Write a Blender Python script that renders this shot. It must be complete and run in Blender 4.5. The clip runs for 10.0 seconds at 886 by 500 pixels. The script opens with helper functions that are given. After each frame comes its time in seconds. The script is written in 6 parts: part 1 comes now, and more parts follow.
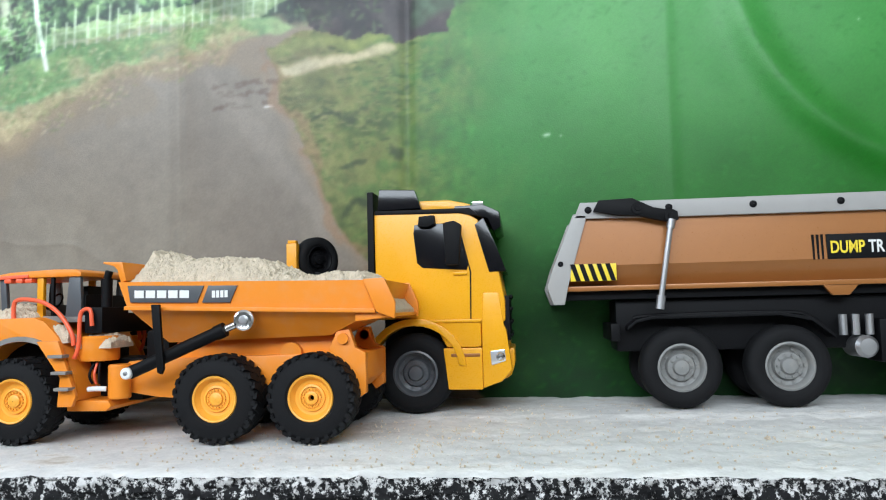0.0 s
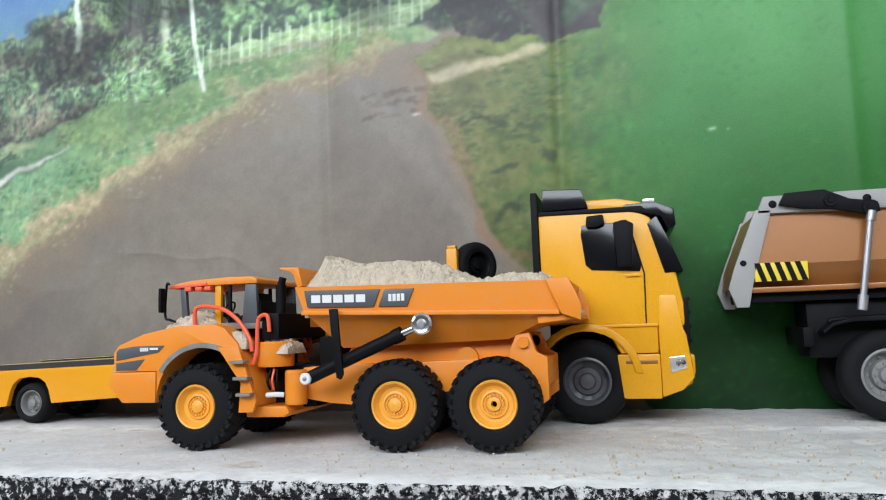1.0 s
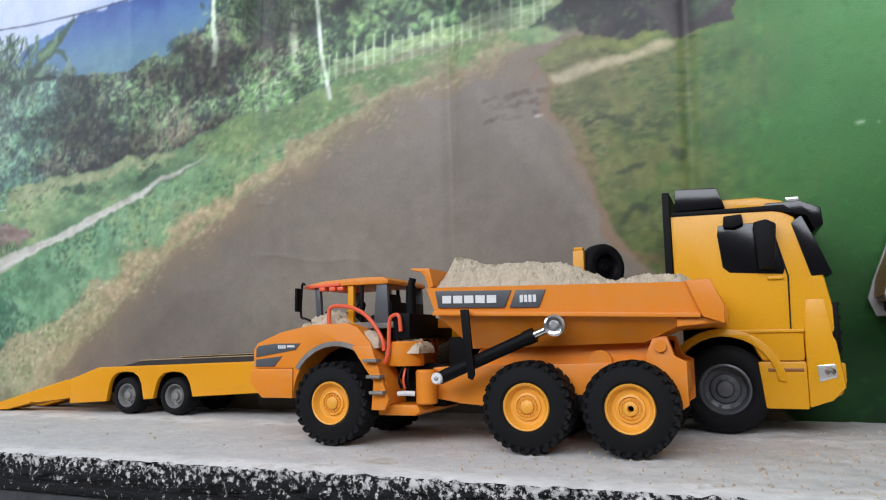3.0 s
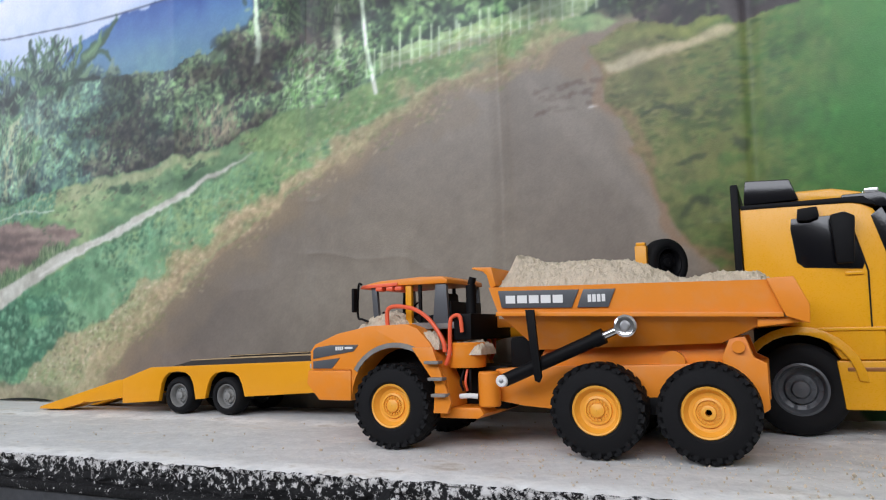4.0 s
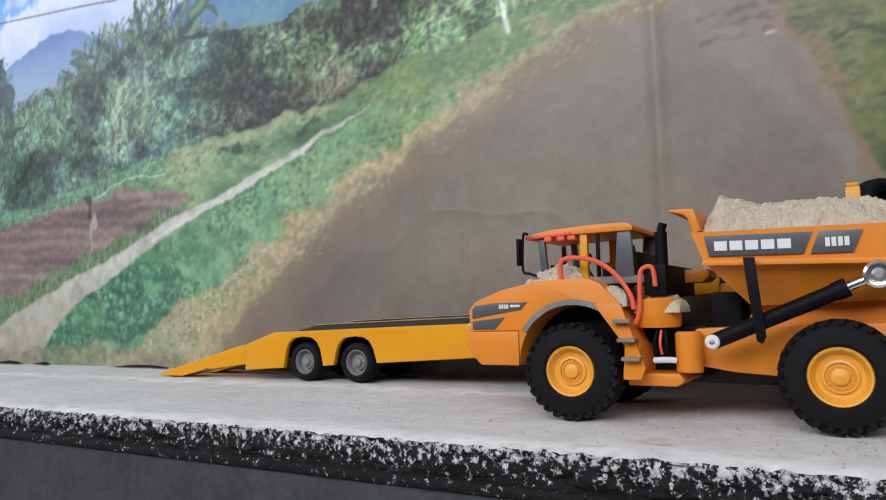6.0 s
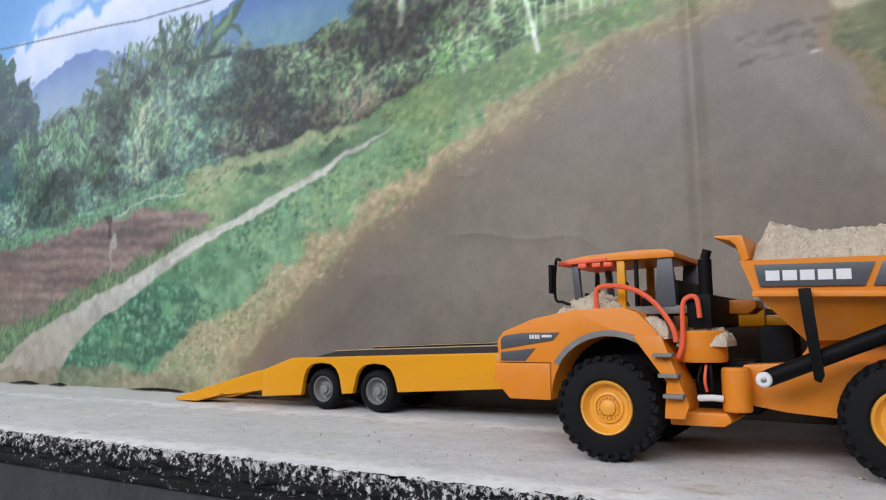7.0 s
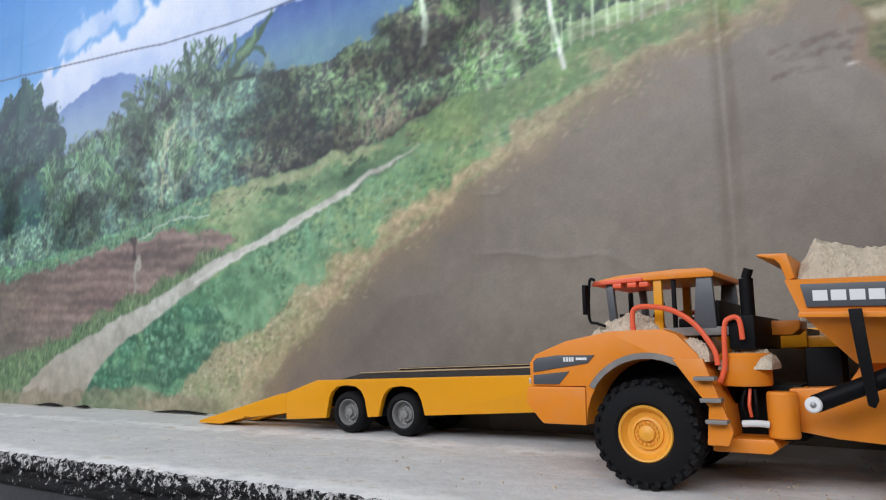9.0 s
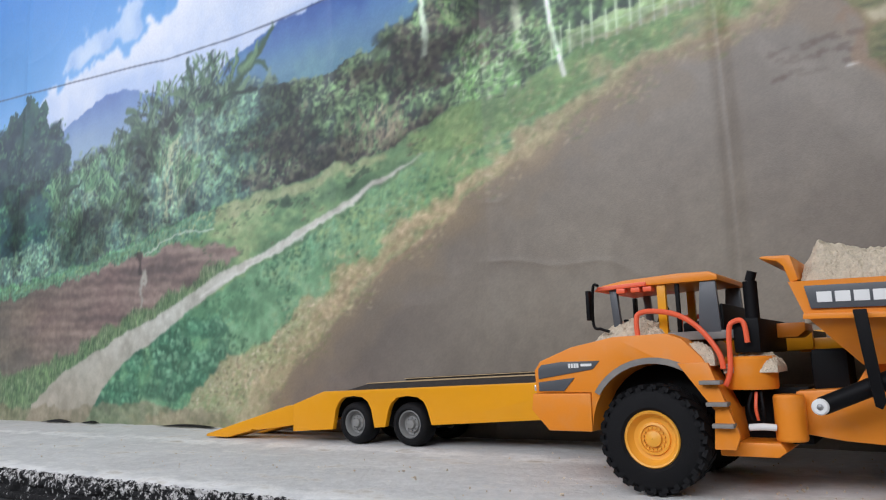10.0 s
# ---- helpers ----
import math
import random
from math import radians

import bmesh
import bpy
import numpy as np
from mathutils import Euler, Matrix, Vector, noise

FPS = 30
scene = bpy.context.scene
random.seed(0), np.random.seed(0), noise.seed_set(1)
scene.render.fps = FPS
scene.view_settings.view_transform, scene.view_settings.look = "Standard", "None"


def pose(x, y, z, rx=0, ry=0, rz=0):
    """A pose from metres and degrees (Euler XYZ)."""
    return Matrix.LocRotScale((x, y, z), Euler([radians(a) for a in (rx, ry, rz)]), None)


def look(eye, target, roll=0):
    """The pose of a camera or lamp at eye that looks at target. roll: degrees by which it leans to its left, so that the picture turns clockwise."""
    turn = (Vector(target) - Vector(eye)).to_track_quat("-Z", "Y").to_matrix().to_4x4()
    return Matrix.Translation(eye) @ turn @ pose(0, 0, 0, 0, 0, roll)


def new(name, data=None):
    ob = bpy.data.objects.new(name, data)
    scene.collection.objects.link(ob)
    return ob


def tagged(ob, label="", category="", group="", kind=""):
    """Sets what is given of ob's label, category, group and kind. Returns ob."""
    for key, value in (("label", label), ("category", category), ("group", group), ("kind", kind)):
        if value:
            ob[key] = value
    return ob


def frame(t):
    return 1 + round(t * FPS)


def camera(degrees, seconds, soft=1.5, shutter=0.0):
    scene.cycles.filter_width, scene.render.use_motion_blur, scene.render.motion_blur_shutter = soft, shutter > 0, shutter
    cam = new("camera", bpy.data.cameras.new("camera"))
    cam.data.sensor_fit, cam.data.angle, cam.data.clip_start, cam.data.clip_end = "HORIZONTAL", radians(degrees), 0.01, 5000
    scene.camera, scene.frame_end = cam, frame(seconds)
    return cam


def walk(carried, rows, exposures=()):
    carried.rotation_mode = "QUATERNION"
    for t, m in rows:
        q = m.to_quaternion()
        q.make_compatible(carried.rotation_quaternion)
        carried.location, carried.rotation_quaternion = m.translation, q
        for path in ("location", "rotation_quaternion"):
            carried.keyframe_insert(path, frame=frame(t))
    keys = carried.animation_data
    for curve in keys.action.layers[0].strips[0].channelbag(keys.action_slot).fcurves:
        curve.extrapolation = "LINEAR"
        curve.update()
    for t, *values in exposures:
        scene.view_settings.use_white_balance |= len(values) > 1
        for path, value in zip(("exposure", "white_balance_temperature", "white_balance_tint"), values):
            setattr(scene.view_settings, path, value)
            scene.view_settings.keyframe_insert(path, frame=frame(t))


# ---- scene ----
cam = camera(63.0, 10.0, soft=1.15)
PATH = [
    (0, (0.386, -0.761, 0.092), (0.169, 1.221, 0.252), -1.4),
    (0.5, (0.334, -0.755, 0.083), (-0.027, 1.203, 0.27), -2.2),
    (1, (0.323, -0.747, 0.081), (-0.159, 1.181, 0.303), -1.9),
    (1.5, (0.32, -0.753, 0.081), (-0.225, 1.156, 0.327), -1.7),
    (2, (0.316, -0.755, 0.078), (-0.291, 1.135, 0.325), -1.4),
    (2.5, (0.311, -0.754, 0.075), (-0.373, 1.109, 0.329), -1.0),
    (4, (0.274, -0.747, 0.086), (-0.553, 1.06, 0.309), -1.4),
    (4.5, (0.255, -0.744, 0.086), (-0.584, 1.059, 0.3), -1.6),
    (5, (0.234, -0.73, 0.086), (-0.653, 1.051, 0.283), -1.5),
    (5.5, (0.205, -0.72, 0.082), (-0.747, 1.031, 0.242), -1.6),
    (6, (0.172, -0.714, 0.074), (-0.832, 1.009, 0.234), -1.5),
    (7.3, (0.149, -0.688, 0.078), (-0.904, 0.996, 0.312), -0.4),
    (7.5, (0.145, -0.687, 0.077), (-0.913, 0.995, 0.298), -0.4),
    (8, (0.143, -0.686, 0.076), (-0.928, 0.99, 0.284), -0.3),
    (8.5, (0.141, -0.685, 0.077), (-0.931, 0.982, 0.34), -0.4),
    (9, (0.141, -0.686, 0.08), (-0.948, 0.969, 0.359), -0.8),
    (9.5, (0.142, -0.686, 0.078), (-0.954, 0.961, 0.375), -1.2),
    (10, (0.143, -0.685, 0.079), (-0.956, 0.957, 0.385), -1.8),
]
walk(cam, [(t, look(eye, target, roll)) for t, eye, target, roll in PATH],
     exposures=[(0, 0.0, 5700, 4), (0.8, -0.14, 5750, 6), (2.0, -0.46, 5850, 10), (4.5, -0.55, 5950, 12), (10, -0.65, 5950, 12)])

# ---- world, sun, large lights ----
world = bpy.data.worlds.new("daylight")
scene.world = world
world.use_nodes = True
wn = world.node_tree
sky = wn.nodes.new("ShaderNodeTexSky")
sky.sky_type, sky.sun_disc = "NISHITA", False
sky.sun_elevation, sky.sun_rotation = radians(50), radians(250)
sky.air_density, sky.dust_density = 1.0, 3.0
back = wn.nodes["Background"]
back.inputs["Strength"].default_value = 0.12
wn.links.new(sky.outputs[0], back.inputs[0])


def daylight(at, target, width, height, watts, colour):
    """Area lamp for the sky's light through an assumed, unseen opening of the added room."""
    lamp = new("assumed_window_daylight", bpy.data.lights.new("assumed_window_daylight", "AREA"))
    lamp.data.shape, lamp.data.size, lamp.data.size_y = "RECTANGLE", width, height
    lamp.data.energy, lamp.data.color = watts, colour
    lamp.matrix_world = look(at, target)


daylight((-2.27, -1.25, 1.30), (0, -1.25, 1.05), 1.7, 1.2, 17, (0.96, 0.98, 1.0))
daylight((-0.10, -2.56, 1.45), (-0.10, 0, 0.90), 3.3, 1.0, 106, (1.0, 0.98, 0.95))

# ---- small helpers ----
WORLD = {}


def thing(name, at, label, category, group="", kind=""):
    root = new(name)
    root.empty_display_size = 0.02
    root.location = at
    WORLD[root] = Matrix.Translation(at)
    return tagged(root, label, category, group, kind)


def finish(bm, name, material, smooth=30):
    bmesh.ops.recalc_face_normals(bm, faces=bm.faces)
    me = bpy.data.meshes.new(name)
    bm.to_mesh(me)
    bm.free()
    me.materials.append(material)
    if smooth:
        me.polygons.foreach_set("use_smooth", [True] * len(me.polygons))
        me.set_sharp_from_angle(angle=radians(smooth))
    return me


def part(name, bm, material, parent=None, label="", at=None, smooth=30):
    """One mesh object in world places, under a thing or a part."""
    me = bm if isinstance(bm, bpy.types.Mesh) else finish(bm, name, material, smooth)
    ob = new(name, me)
    m = at if at is not None else Matrix.Identity(4)
    if parent is not None:
        ob.parent = parent
        ob.matrix_parent_inverse = WORLD[parent].inverted()
    ob.matrix_basis = m
    WORLD[ob] = m
    return tagged(ob, label)


def soften(bm, width, segments=2, angle=35):
    if width > 0:
        edges = [e for e in bm.edges if len(e.link_faces) == 2 and e.calc_face_angle(0) > radians(angle)]
        bmesh.ops.bevel(bm, geom=edges, offset=width, segments=segments, affect="EDGES", profile=0.6, clamp_overlap=True)
    return bm


def box(a, b, bevel=0.001, bm=None):
    own = bmesh.new()
    m = Matrix.Translation([(p + q) / 2 for p, q in zip(a, b)]) @ Matrix.Diagonal([abs(q - p) for p, q in zip(a, b)] + [1])
    bmesh.ops.create_cube(own, size=1, matrix=m)
    soften(own, bevel)
    return merge(bm, own)


def merge(bm, own):
    if bm is None:
        return own
    me = bpy.data.meshes.new("tmp")
    own.to_mesh(me)
    own.free()
    bm.from_mesh(me)
    bpy.data.meshes.remove(me)
    return bm


def prism(outline, y0, y1, bevel=0.001, bm=None, taper=None):
    """A side outline of (x, z) drawn out from y0 to y1; taper: (dx, dz) scale of the y1 end about the middle."""
    own = bmesh.new()
    cx, cz = sum(p[0] for p in outline) / len(outline), sum(p[1] for p in outline) / len(outline)
    t = taper or (1, 1)
    a = [own.verts.new((x, y0, z)) for x, z in outline]
    b = [own.verts.new((cx + (x - cx) * t[0], y1, cz + (z - cz) * t[1])) for x, z in outline]
    own.faces.new(a)
    own.faces.new(b[::-1])
    for i in range(len(a)):
        j = (i + 1) % len(a)
        own.faces.new((a[j], a[i], b[i], b[j]))
    bmesh.ops.recalc_face_normals(own, faces=own.faces)
    soften(own, bevel)
    return merge(bm, own)


def slab_of(outline, x0, x1, bevel=0.001, bm=None):
    """A front outline of (y, z) drawn out from x0 to x1."""
    own = bmesh.new()
    a = [own.verts.new((x0, y, z)) for y, z in outline]
    b = [own.verts.new((x1, y, z)) for y, z in outline]
    own.faces.new(a)
    own.faces.new(b[::-1])
    for i in range(len(a)):
        j = (i + 1) % len(a)
        own.faces.new((a[j], a[i], b[i], b[j]))
    bmesh.ops.recalc_face_normals(own, faces=own.faces)
    soften(own, bevel)
    return merge(bm, own)


def lathe(profile, seg=32, axis="Y", at=(0, 0, 0), bm=None, close=True):
    """Turns (radius, height) points round an axis."""
    own = bmesh.new()
    rings = []
    for r, h in profile:
        ring = []
        for i in range(seg):
            a = 2 * math.pi * i / seg
            c, s = r * math.cos(a), r * math.sin(a)
            p = {"Y": (c, h, s), "X": (h, c, s), "Z": (c, s, h)}[axis]
            ring.append(own.verts.new([u + v for u, v in zip(p, at)]))
        rings.append(ring)
    for p, q in zip(rings, rings[1:]):
        for i in range(seg):
            j = (i + 1) % seg
            own.faces.new((p[i], p[j], q[j], q[i]))
    if close:
        own.faces.new(rings[0])
        own.faces.new(rings[-1][::-1])
    return merge(bm, own)


def rod(a, b, r, seg=14, bm=None, r2=None):
    own = bmesh.new()
    a, b = Vector(a), Vector(b)
    m = Matrix.Translation((a + b) / 2) @ (b - a).to_track_quat("Z", "Y").to_matrix().to_4x4()
    bmesh.ops.create_cone(own, cap_ends=True, segments=seg, radius1=r, radius2=r if r2 is None else r2, depth=(b - a).length, matrix=m)
    return merge(bm, own)


def tube(points, r, seg=10, bm=None, smooth_steps=6):
    """A bent round bar through the points, with rounded corners."""
    pts = [Vector(p) for p in points]
    fine = []
    for i in range(len(pts) - 1):
        p0, p1, p2, p3 = pts[max(i - 1, 0)], pts[i], pts[i + 1], pts[min(i + 2, len(pts) - 1)]
        for k in range(smooth_steps):
            t = k / smooth_steps
            fine.append(0.5 * ((2 * p1) + (p2 - p0) * t + (2 * p0 - 5 * p1 + 4 * p2 - p3) * t * t + (3 * p1 - p0 - 3 * p2 + p3) * t ** 3))
    fine.append(pts[-1])
    own = bmesh.new()
    rings, up = [], Vector((0.13, 1, 0.07)).normalized()
    for i, p in enumerate(fine):
        d = (fine[min(i + 1, len(fine) - 1)] - fine[max(i - 1, 0)]).normalized()
        u = d.cross(up).normalized()
        v = d.cross(u)
        rings.append([own.verts.new(p + r * (math.cos(2 * math.pi * k / seg) * u + math.sin(2 * math.pi * k / seg) * v)) for k in range(seg)])
    for p, q in zip(rings, rings[1:]):
        for i in range(seg):
            j = (i + 1) % seg
            own.faces.new((p[i], p[j], q[j], q[i]))
    own.faces.new(rings[0])
    own.faces.new(rings[-1][::-1])
    return merge(bm, own)


def mound(x0, x1, y0, y1, height, rough, seed, n=(60, 30), base=0.0):
    """A heap of sand over a rectangle: height(u, v) plus clods; closed below."""
    own = bmesh.new()
    grid = []
    for i in range(n[0] + 1):
        row = []
        for j in range(n[1] + 1):
            u, v = i / n[0], j / n[1]
            p = Vector((x0 + (x1 - x0) * u, y0 + (y1 - y0) * v, 0))
            k = noise.fractal(p * 130 + Vector((seed, 0, 0)), 0.7, 2.1, 5) * rough
            k += max(0, noise.noise(p * 420 + Vector((0, seed, 0)))) * rough * 0.8
            row.append(own.verts.new((p.x, p.y, height(u, v) + k)))
        grid.append(row)
    for i in range(n[0]):
        for j in range(n[1]):
            own.faces.new((grid[i][j], grid[i + 1][j], grid[i + 1][j + 1], grid[i][j + 1]))
    rim = grid[0] + [r[-1] for r in grid[1:]] + grid[-1][-2::-1] + [r[0] for r in grid[-2:0:-1]]
    low = [own.verts.new((v.co.x, v.co.y, base)) for v in rim]
    for i in range(len(rim)):
        j = (i + 1) % len(rim)
        own.faces.new((rim[i], rim[j], low[j], low[i]))
    own.faces.new(low)
    return own


# ---- materials ----
def material(name, colour, rough=0.5, metal=0.0, vary=0.12, scale=90, bump=0.0, bump_scale=600, dust=0.0, coat=0.0, spec=0.5):
    """A surface with large and fine variation, relief and sandy dust."""
    m = bpy.data.materials.new(name)
    m.use_nodes = True
    t = m.node_tree
    p = t.nodes["Principled BSDF"]
    co = t.nodes.new("ShaderNodeTexCoord")
    big, fine = t.nodes.new("ShaderNodeTexNoise"), t.nodes.new("ShaderNodeTexNoise")
    big.inputs["Scale"].default_value, big.inputs["Detail"].default_value = scale, 4
    fine.inputs["Scale"].default_value, fine.inputs["Detail"].default_value = scale * 9, 3
    for n in (big, fine):
        t.links.new(co.outputs["Object"], n.inputs["Vector"])
    mix = t.nodes.new("ShaderNodeMix")
    mix.data_type = "RGBA"
    mix.inputs["A"].default_value = [c * (1 - vary) for c in colour] + [1]
    mix.inputs["B"].default_value = [min(1, c * (1 + vary)) for c in colour] + [1]
    add = t.nodes.new("ShaderNodeMath")
    add.operation = "MULTIPLY_ADD"
    t.links.new(fine.outputs["Fac"], add.inputs[0])
    add.inputs[1].default_value = 0.5
    half = t.nodes.new("ShaderNodeMath")
    half.operation = "MULTIPLY"
    half.inputs[1].default_value = 0.5
    t.links.new(big.outputs["Fac"], half.inputs[0])
    t.links.new(half.outputs[0], add.inputs[2])
    t.links.new(add.outputs[0], mix.inputs["Factor"])
    last = mix.outputs["Result"]
    if dust:
        cut = t.nodes.new("ShaderNodeValToRGB")
        cut.color_ramp.elements[0].position, cut.color_ramp.elements[1].position = 0.48, 0.72
        cut.color_ramp.elements[1].color = (dust, dust, dust, 1)
        t.links.new(big.outputs["Fac"], cut.inputs["Fac"])
        over = t.nodes.new("ShaderNodeMix")
        over.data_type = "RGBA"
        over.inputs["B"].default_value = (0.45, 0.38, 0.29, 1)
        t.links.new(cut.outputs["Color"], over.inputs["Factor"])
        t.links.new(last, over.inputs["A"])
        last = over.outputs["Result"]
    t.links.new(last, p.inputs["Base Color"])
    p.inputs["Metallic"].default_value = metal
    p.inputs["Coat Weight"].default_value = coat
    p.inputs["Specular IOR Level"].default_value = spec
    r = t.nodes.new("ShaderNodeMapRange")
    r.inputs["To Min"].default_value, r.inputs["To Max"].default_value = max(0.03, rough - 0.08), min(1, rough + 0.1)
    t.links.new(fine.outputs["Fac"], r.inputs["Value"])
    t.links.new(r.outputs[0], p.inputs["Roughness"])
    if bump:
        b, g = t.nodes.new("ShaderNodeBump"), t.nodes.new("ShaderNodeTexNoise")
        g.inputs["Scale"].default_value, g.inputs["Detail"].default_value = bump_scale, 5
        t.links.new(co.outputs["Object"], g.inputs["Vector"])
        b.inputs["Strength"].default_value, b.inputs["Distance"].default_value = bump, 0.002
        t.links.new(g.outputs["Fac"], b.inputs["Height"])
        t.links.new(b.outputs[0], p.inputs["Normal"])
    return m


ORANGE = material("orange plastic", (0.76, 0.245, 0.016), 0.38, vary=0.06, dust=0.10, spec=0.35)
AMBER = material("amber plastic rim", (0.82, 0.38, 0.035), 0.4, vary=0.05, dust=0.08)
YELLOW = material("yellow plastic", (0.74, 0.32, 0.004), 0.30, vary=0.05, dust=0.02, spec=0.35)
LEMON = material("lemon yellow plastic", (0.77, 0.365, 0.005), 0.28, vary=0.04, dust=0.02, spec=0.4)
RED = material("red orange plastic", (0.80, 0.12, 0.045), 0.4, vary=0.06)
RUBBER = material("black rubber", (0.007, 0.007, 0.008), 0.72, vary=0.3, bump=0.15, bump_scale=900, spec=0.18)
BLACK = material("black plastic", (0.004, 0.004, 0.005), 0.55, vary=0.2, spec=0.14)
GLOSS = material("glossy black plastic", (0.004, 0.004, 0.006), 0.16, vary=0.1)
DECAL = material("dark grey sticker", (0.085, 0.09, 0.1), 0.35, vary=0.06)
WHITE = material("white print", (0.75, 0.75, 0.74), 0.45, vary=0.04)
SAND = material("dry sand", (0.66, 0.55, 0.42), 0.95, vary=0.55, scale=170, bump=1.0, bump_scale=900)
CHROME = material("chrome", (0.75, 0.75, 0.76), 0.16, metal=1.0, vary=0.05)
STEEL = material("dull steel", (0.42, 0.42, 0.43), 0.38, metal=0.9, vary=0.12)
SILVER = material("grey plastic", (0.33, 0.32, 0.31), 0.5, vary=0.08)
RIMGREY = material("grey painted rim", (0.20, 0.20, 0.195), 0.5, vary=0.12, dust=0.1)
BRONZE = material("brown painted steel", (0.31, 0.125, 0.032), 0.3, vary=0.10, metal=0.15)
CREAM = material("tan stripe", (0.50, 0.36, 0.2), 0.6, vary=0.12)
GRIP = material("black deck sheet", (0.03, 0.024, 0.02), 0.7, vary=0.35, bump=0.5, bump_scale=500)
TRIM = material("grey plastic trim", (0.20, 0.19, 0.18), 0.6, vary=0.1, dust=0.25)
LAMP = material("clear lamp", (0.8, 0.8, 0.8), 0.12, vary=0.1, metal=0.6)
WARN = material("yellow print", (0.82, 0.62, 0.03), 0.4, vary=0.05)


# ---- printed banner ----
BX0, BX1, BZ0, BZ1, STEP = -1.56, 0.90, -0.004, 0.90, 0.0017
BW, BH = int((BX1 - BX0) / STEP) + 1, int((BZ1 - BZ0) / STEP) + 1
GX, GZ = np.meshgrid(np.linspace(BX0, BX1, BW), np.linspace(BZ0, BZ1, BH))
rng = np.random.default_rng(5)


def lattice(cell, seed, aspect=1.0):
    """Smooth value noise, 0 to 1, with cells of that many metres."""
    r = np.random.default_rng(seed)
    u, v = (GX - BX0) / (cell * aspect), (GZ - BZ0) / cell
    iu, iv = u.astype(int), v.astype(int)
    fu, fv = u - iu, v - iv
    fu, fv = fu * fu * (3 - 2 * fu), fv * fv * (3 - 2 * fv)
    g = r.random((iv.max() + 2, iu.max() + 2))
    return (g[iv, iu] * (1 - fu) + g[iv, iu + 1] * fu) * (1 - fv) + (g[iv + 1, iu] * (1 - fu) + g[iv + 1, iu + 1] * fu) * fv


def fbm(cell, seed, octaves=4, aspect=1.0):
    total, amp, norm = 0, 1.0, 0
    for k in range(octaves):
        total = total + amp * lattice(cell / 2 ** k, seed + k, aspect)
        norm += amp
        amp *= 0.55
    return total / norm


RAG_X, RAG_Z = (fbm(0.03, 11) - 0.5), (fbm(0.03, 21) - 0.5)
FINE = fbm(0.012, 31, 3)
PATCH = fbm(0.07, 41, 4)


def area(points, rag=0.01, soft=0.0):
    """Mask of a polygon with ragged edges."""
    x, z = GX + RAG_X * rag * 2, GZ + RAG_Z * rag * 2
    inside = np.zeros(x.shape, bool)
    for (x0, z0), (x1, z1) in zip(points, points[1:] + points[:1]):
        if z0 != z1:
            inside ^= ((z0 > z) != (z1 > z)) & (x < (x1 - x0) * (z - z0) / (z1 - z0) + x0)
    m = inside.astype(float)
    for _ in range(int(soft / STEP)):
        p = np.pad(m, 1, mode="edge")
        m = (p[:-2, 1:-1] + p[2:, 1:-1] + p[1:-1, :-2] + p[1:-1, 2:] + 2 * m) / 6
    return m


ART = np.zeros((BH, BW, 3))


def lay(mask, *colours, blend=PATCH, amount=1.0, contrast=2.6):
    """Lays colours through a mask, mixed along a noise."""
    k = np.clip((blend - 0.5) * contrast + 0.5, 0, 0.999) * (len(colours) - 1)
    i = np.minimum(k.astype(int), max(len(colours) - 2, 0))
    c = np.array(list(colours) + [colours[-1]])
    f = (k - i)[..., None]
    tone = c[i] * (1 - f) + c[i + 1] * f
    ART[:] = ART * (1 - (mask * amount)[..., None]) + tone * (mask * amount)[..., None]


def dab(j, i, length, width, angle, colour, alpha):
    """One soft elliptical mark at a row and column of the print."""
    n, w = max(length / STEP, 0.8), max(width / STEP, 0.6)
    h = int(1.2 * max(n, w)) + 1
    j0, j1, i0, i1 = max(j - h, 0), min(j + h + 1, BH), max(i - h, 0), min(i + h + 1, BW)
    if j0 >= j1 or i0 >= i1:
        return
    dz, dx = np.arange(j0 - j, j1 - j)[:, None], np.arange(i0 - i, i1 - i)[None, :]
    c, s = math.cos(angle), math.sin(angle)
    m = (np.clip(1.4 - ((dx * c + dz * s) / n) ** 2 - ((dz * c - dx * s) / w) ** 2, 0, 1) * alpha)[..., None]
    ART[j0:j1, i0:i1] += (colour - ART[j0:j1, i0:i1]) * m


def dabs(mask, count, length, width, angle, spread, colours, alpha=0.85, seed=1):
    """Brush marks such as leaves and blades of grass inside a mask."""
    r = np.random.default_rng(seed)
    rows, cols = np.nonzero(mask > 0.5)
    if len(rows) == 0:
        return
    pick = r.integers(0, len(rows), int(count * 1.35))
    for j, i in zip(rows[pick], cols[pick]):
        c = np.array(colours[r.integers(0, len(colours))]) * r.uniform(0.88, 1.1)
        dab(int(j), int(i), length * r.uniform(0.4, 1.0), width * r.uniform(0.45, 0.9), radians(angle + r.uniform(-spread, spread)), c, alpha)


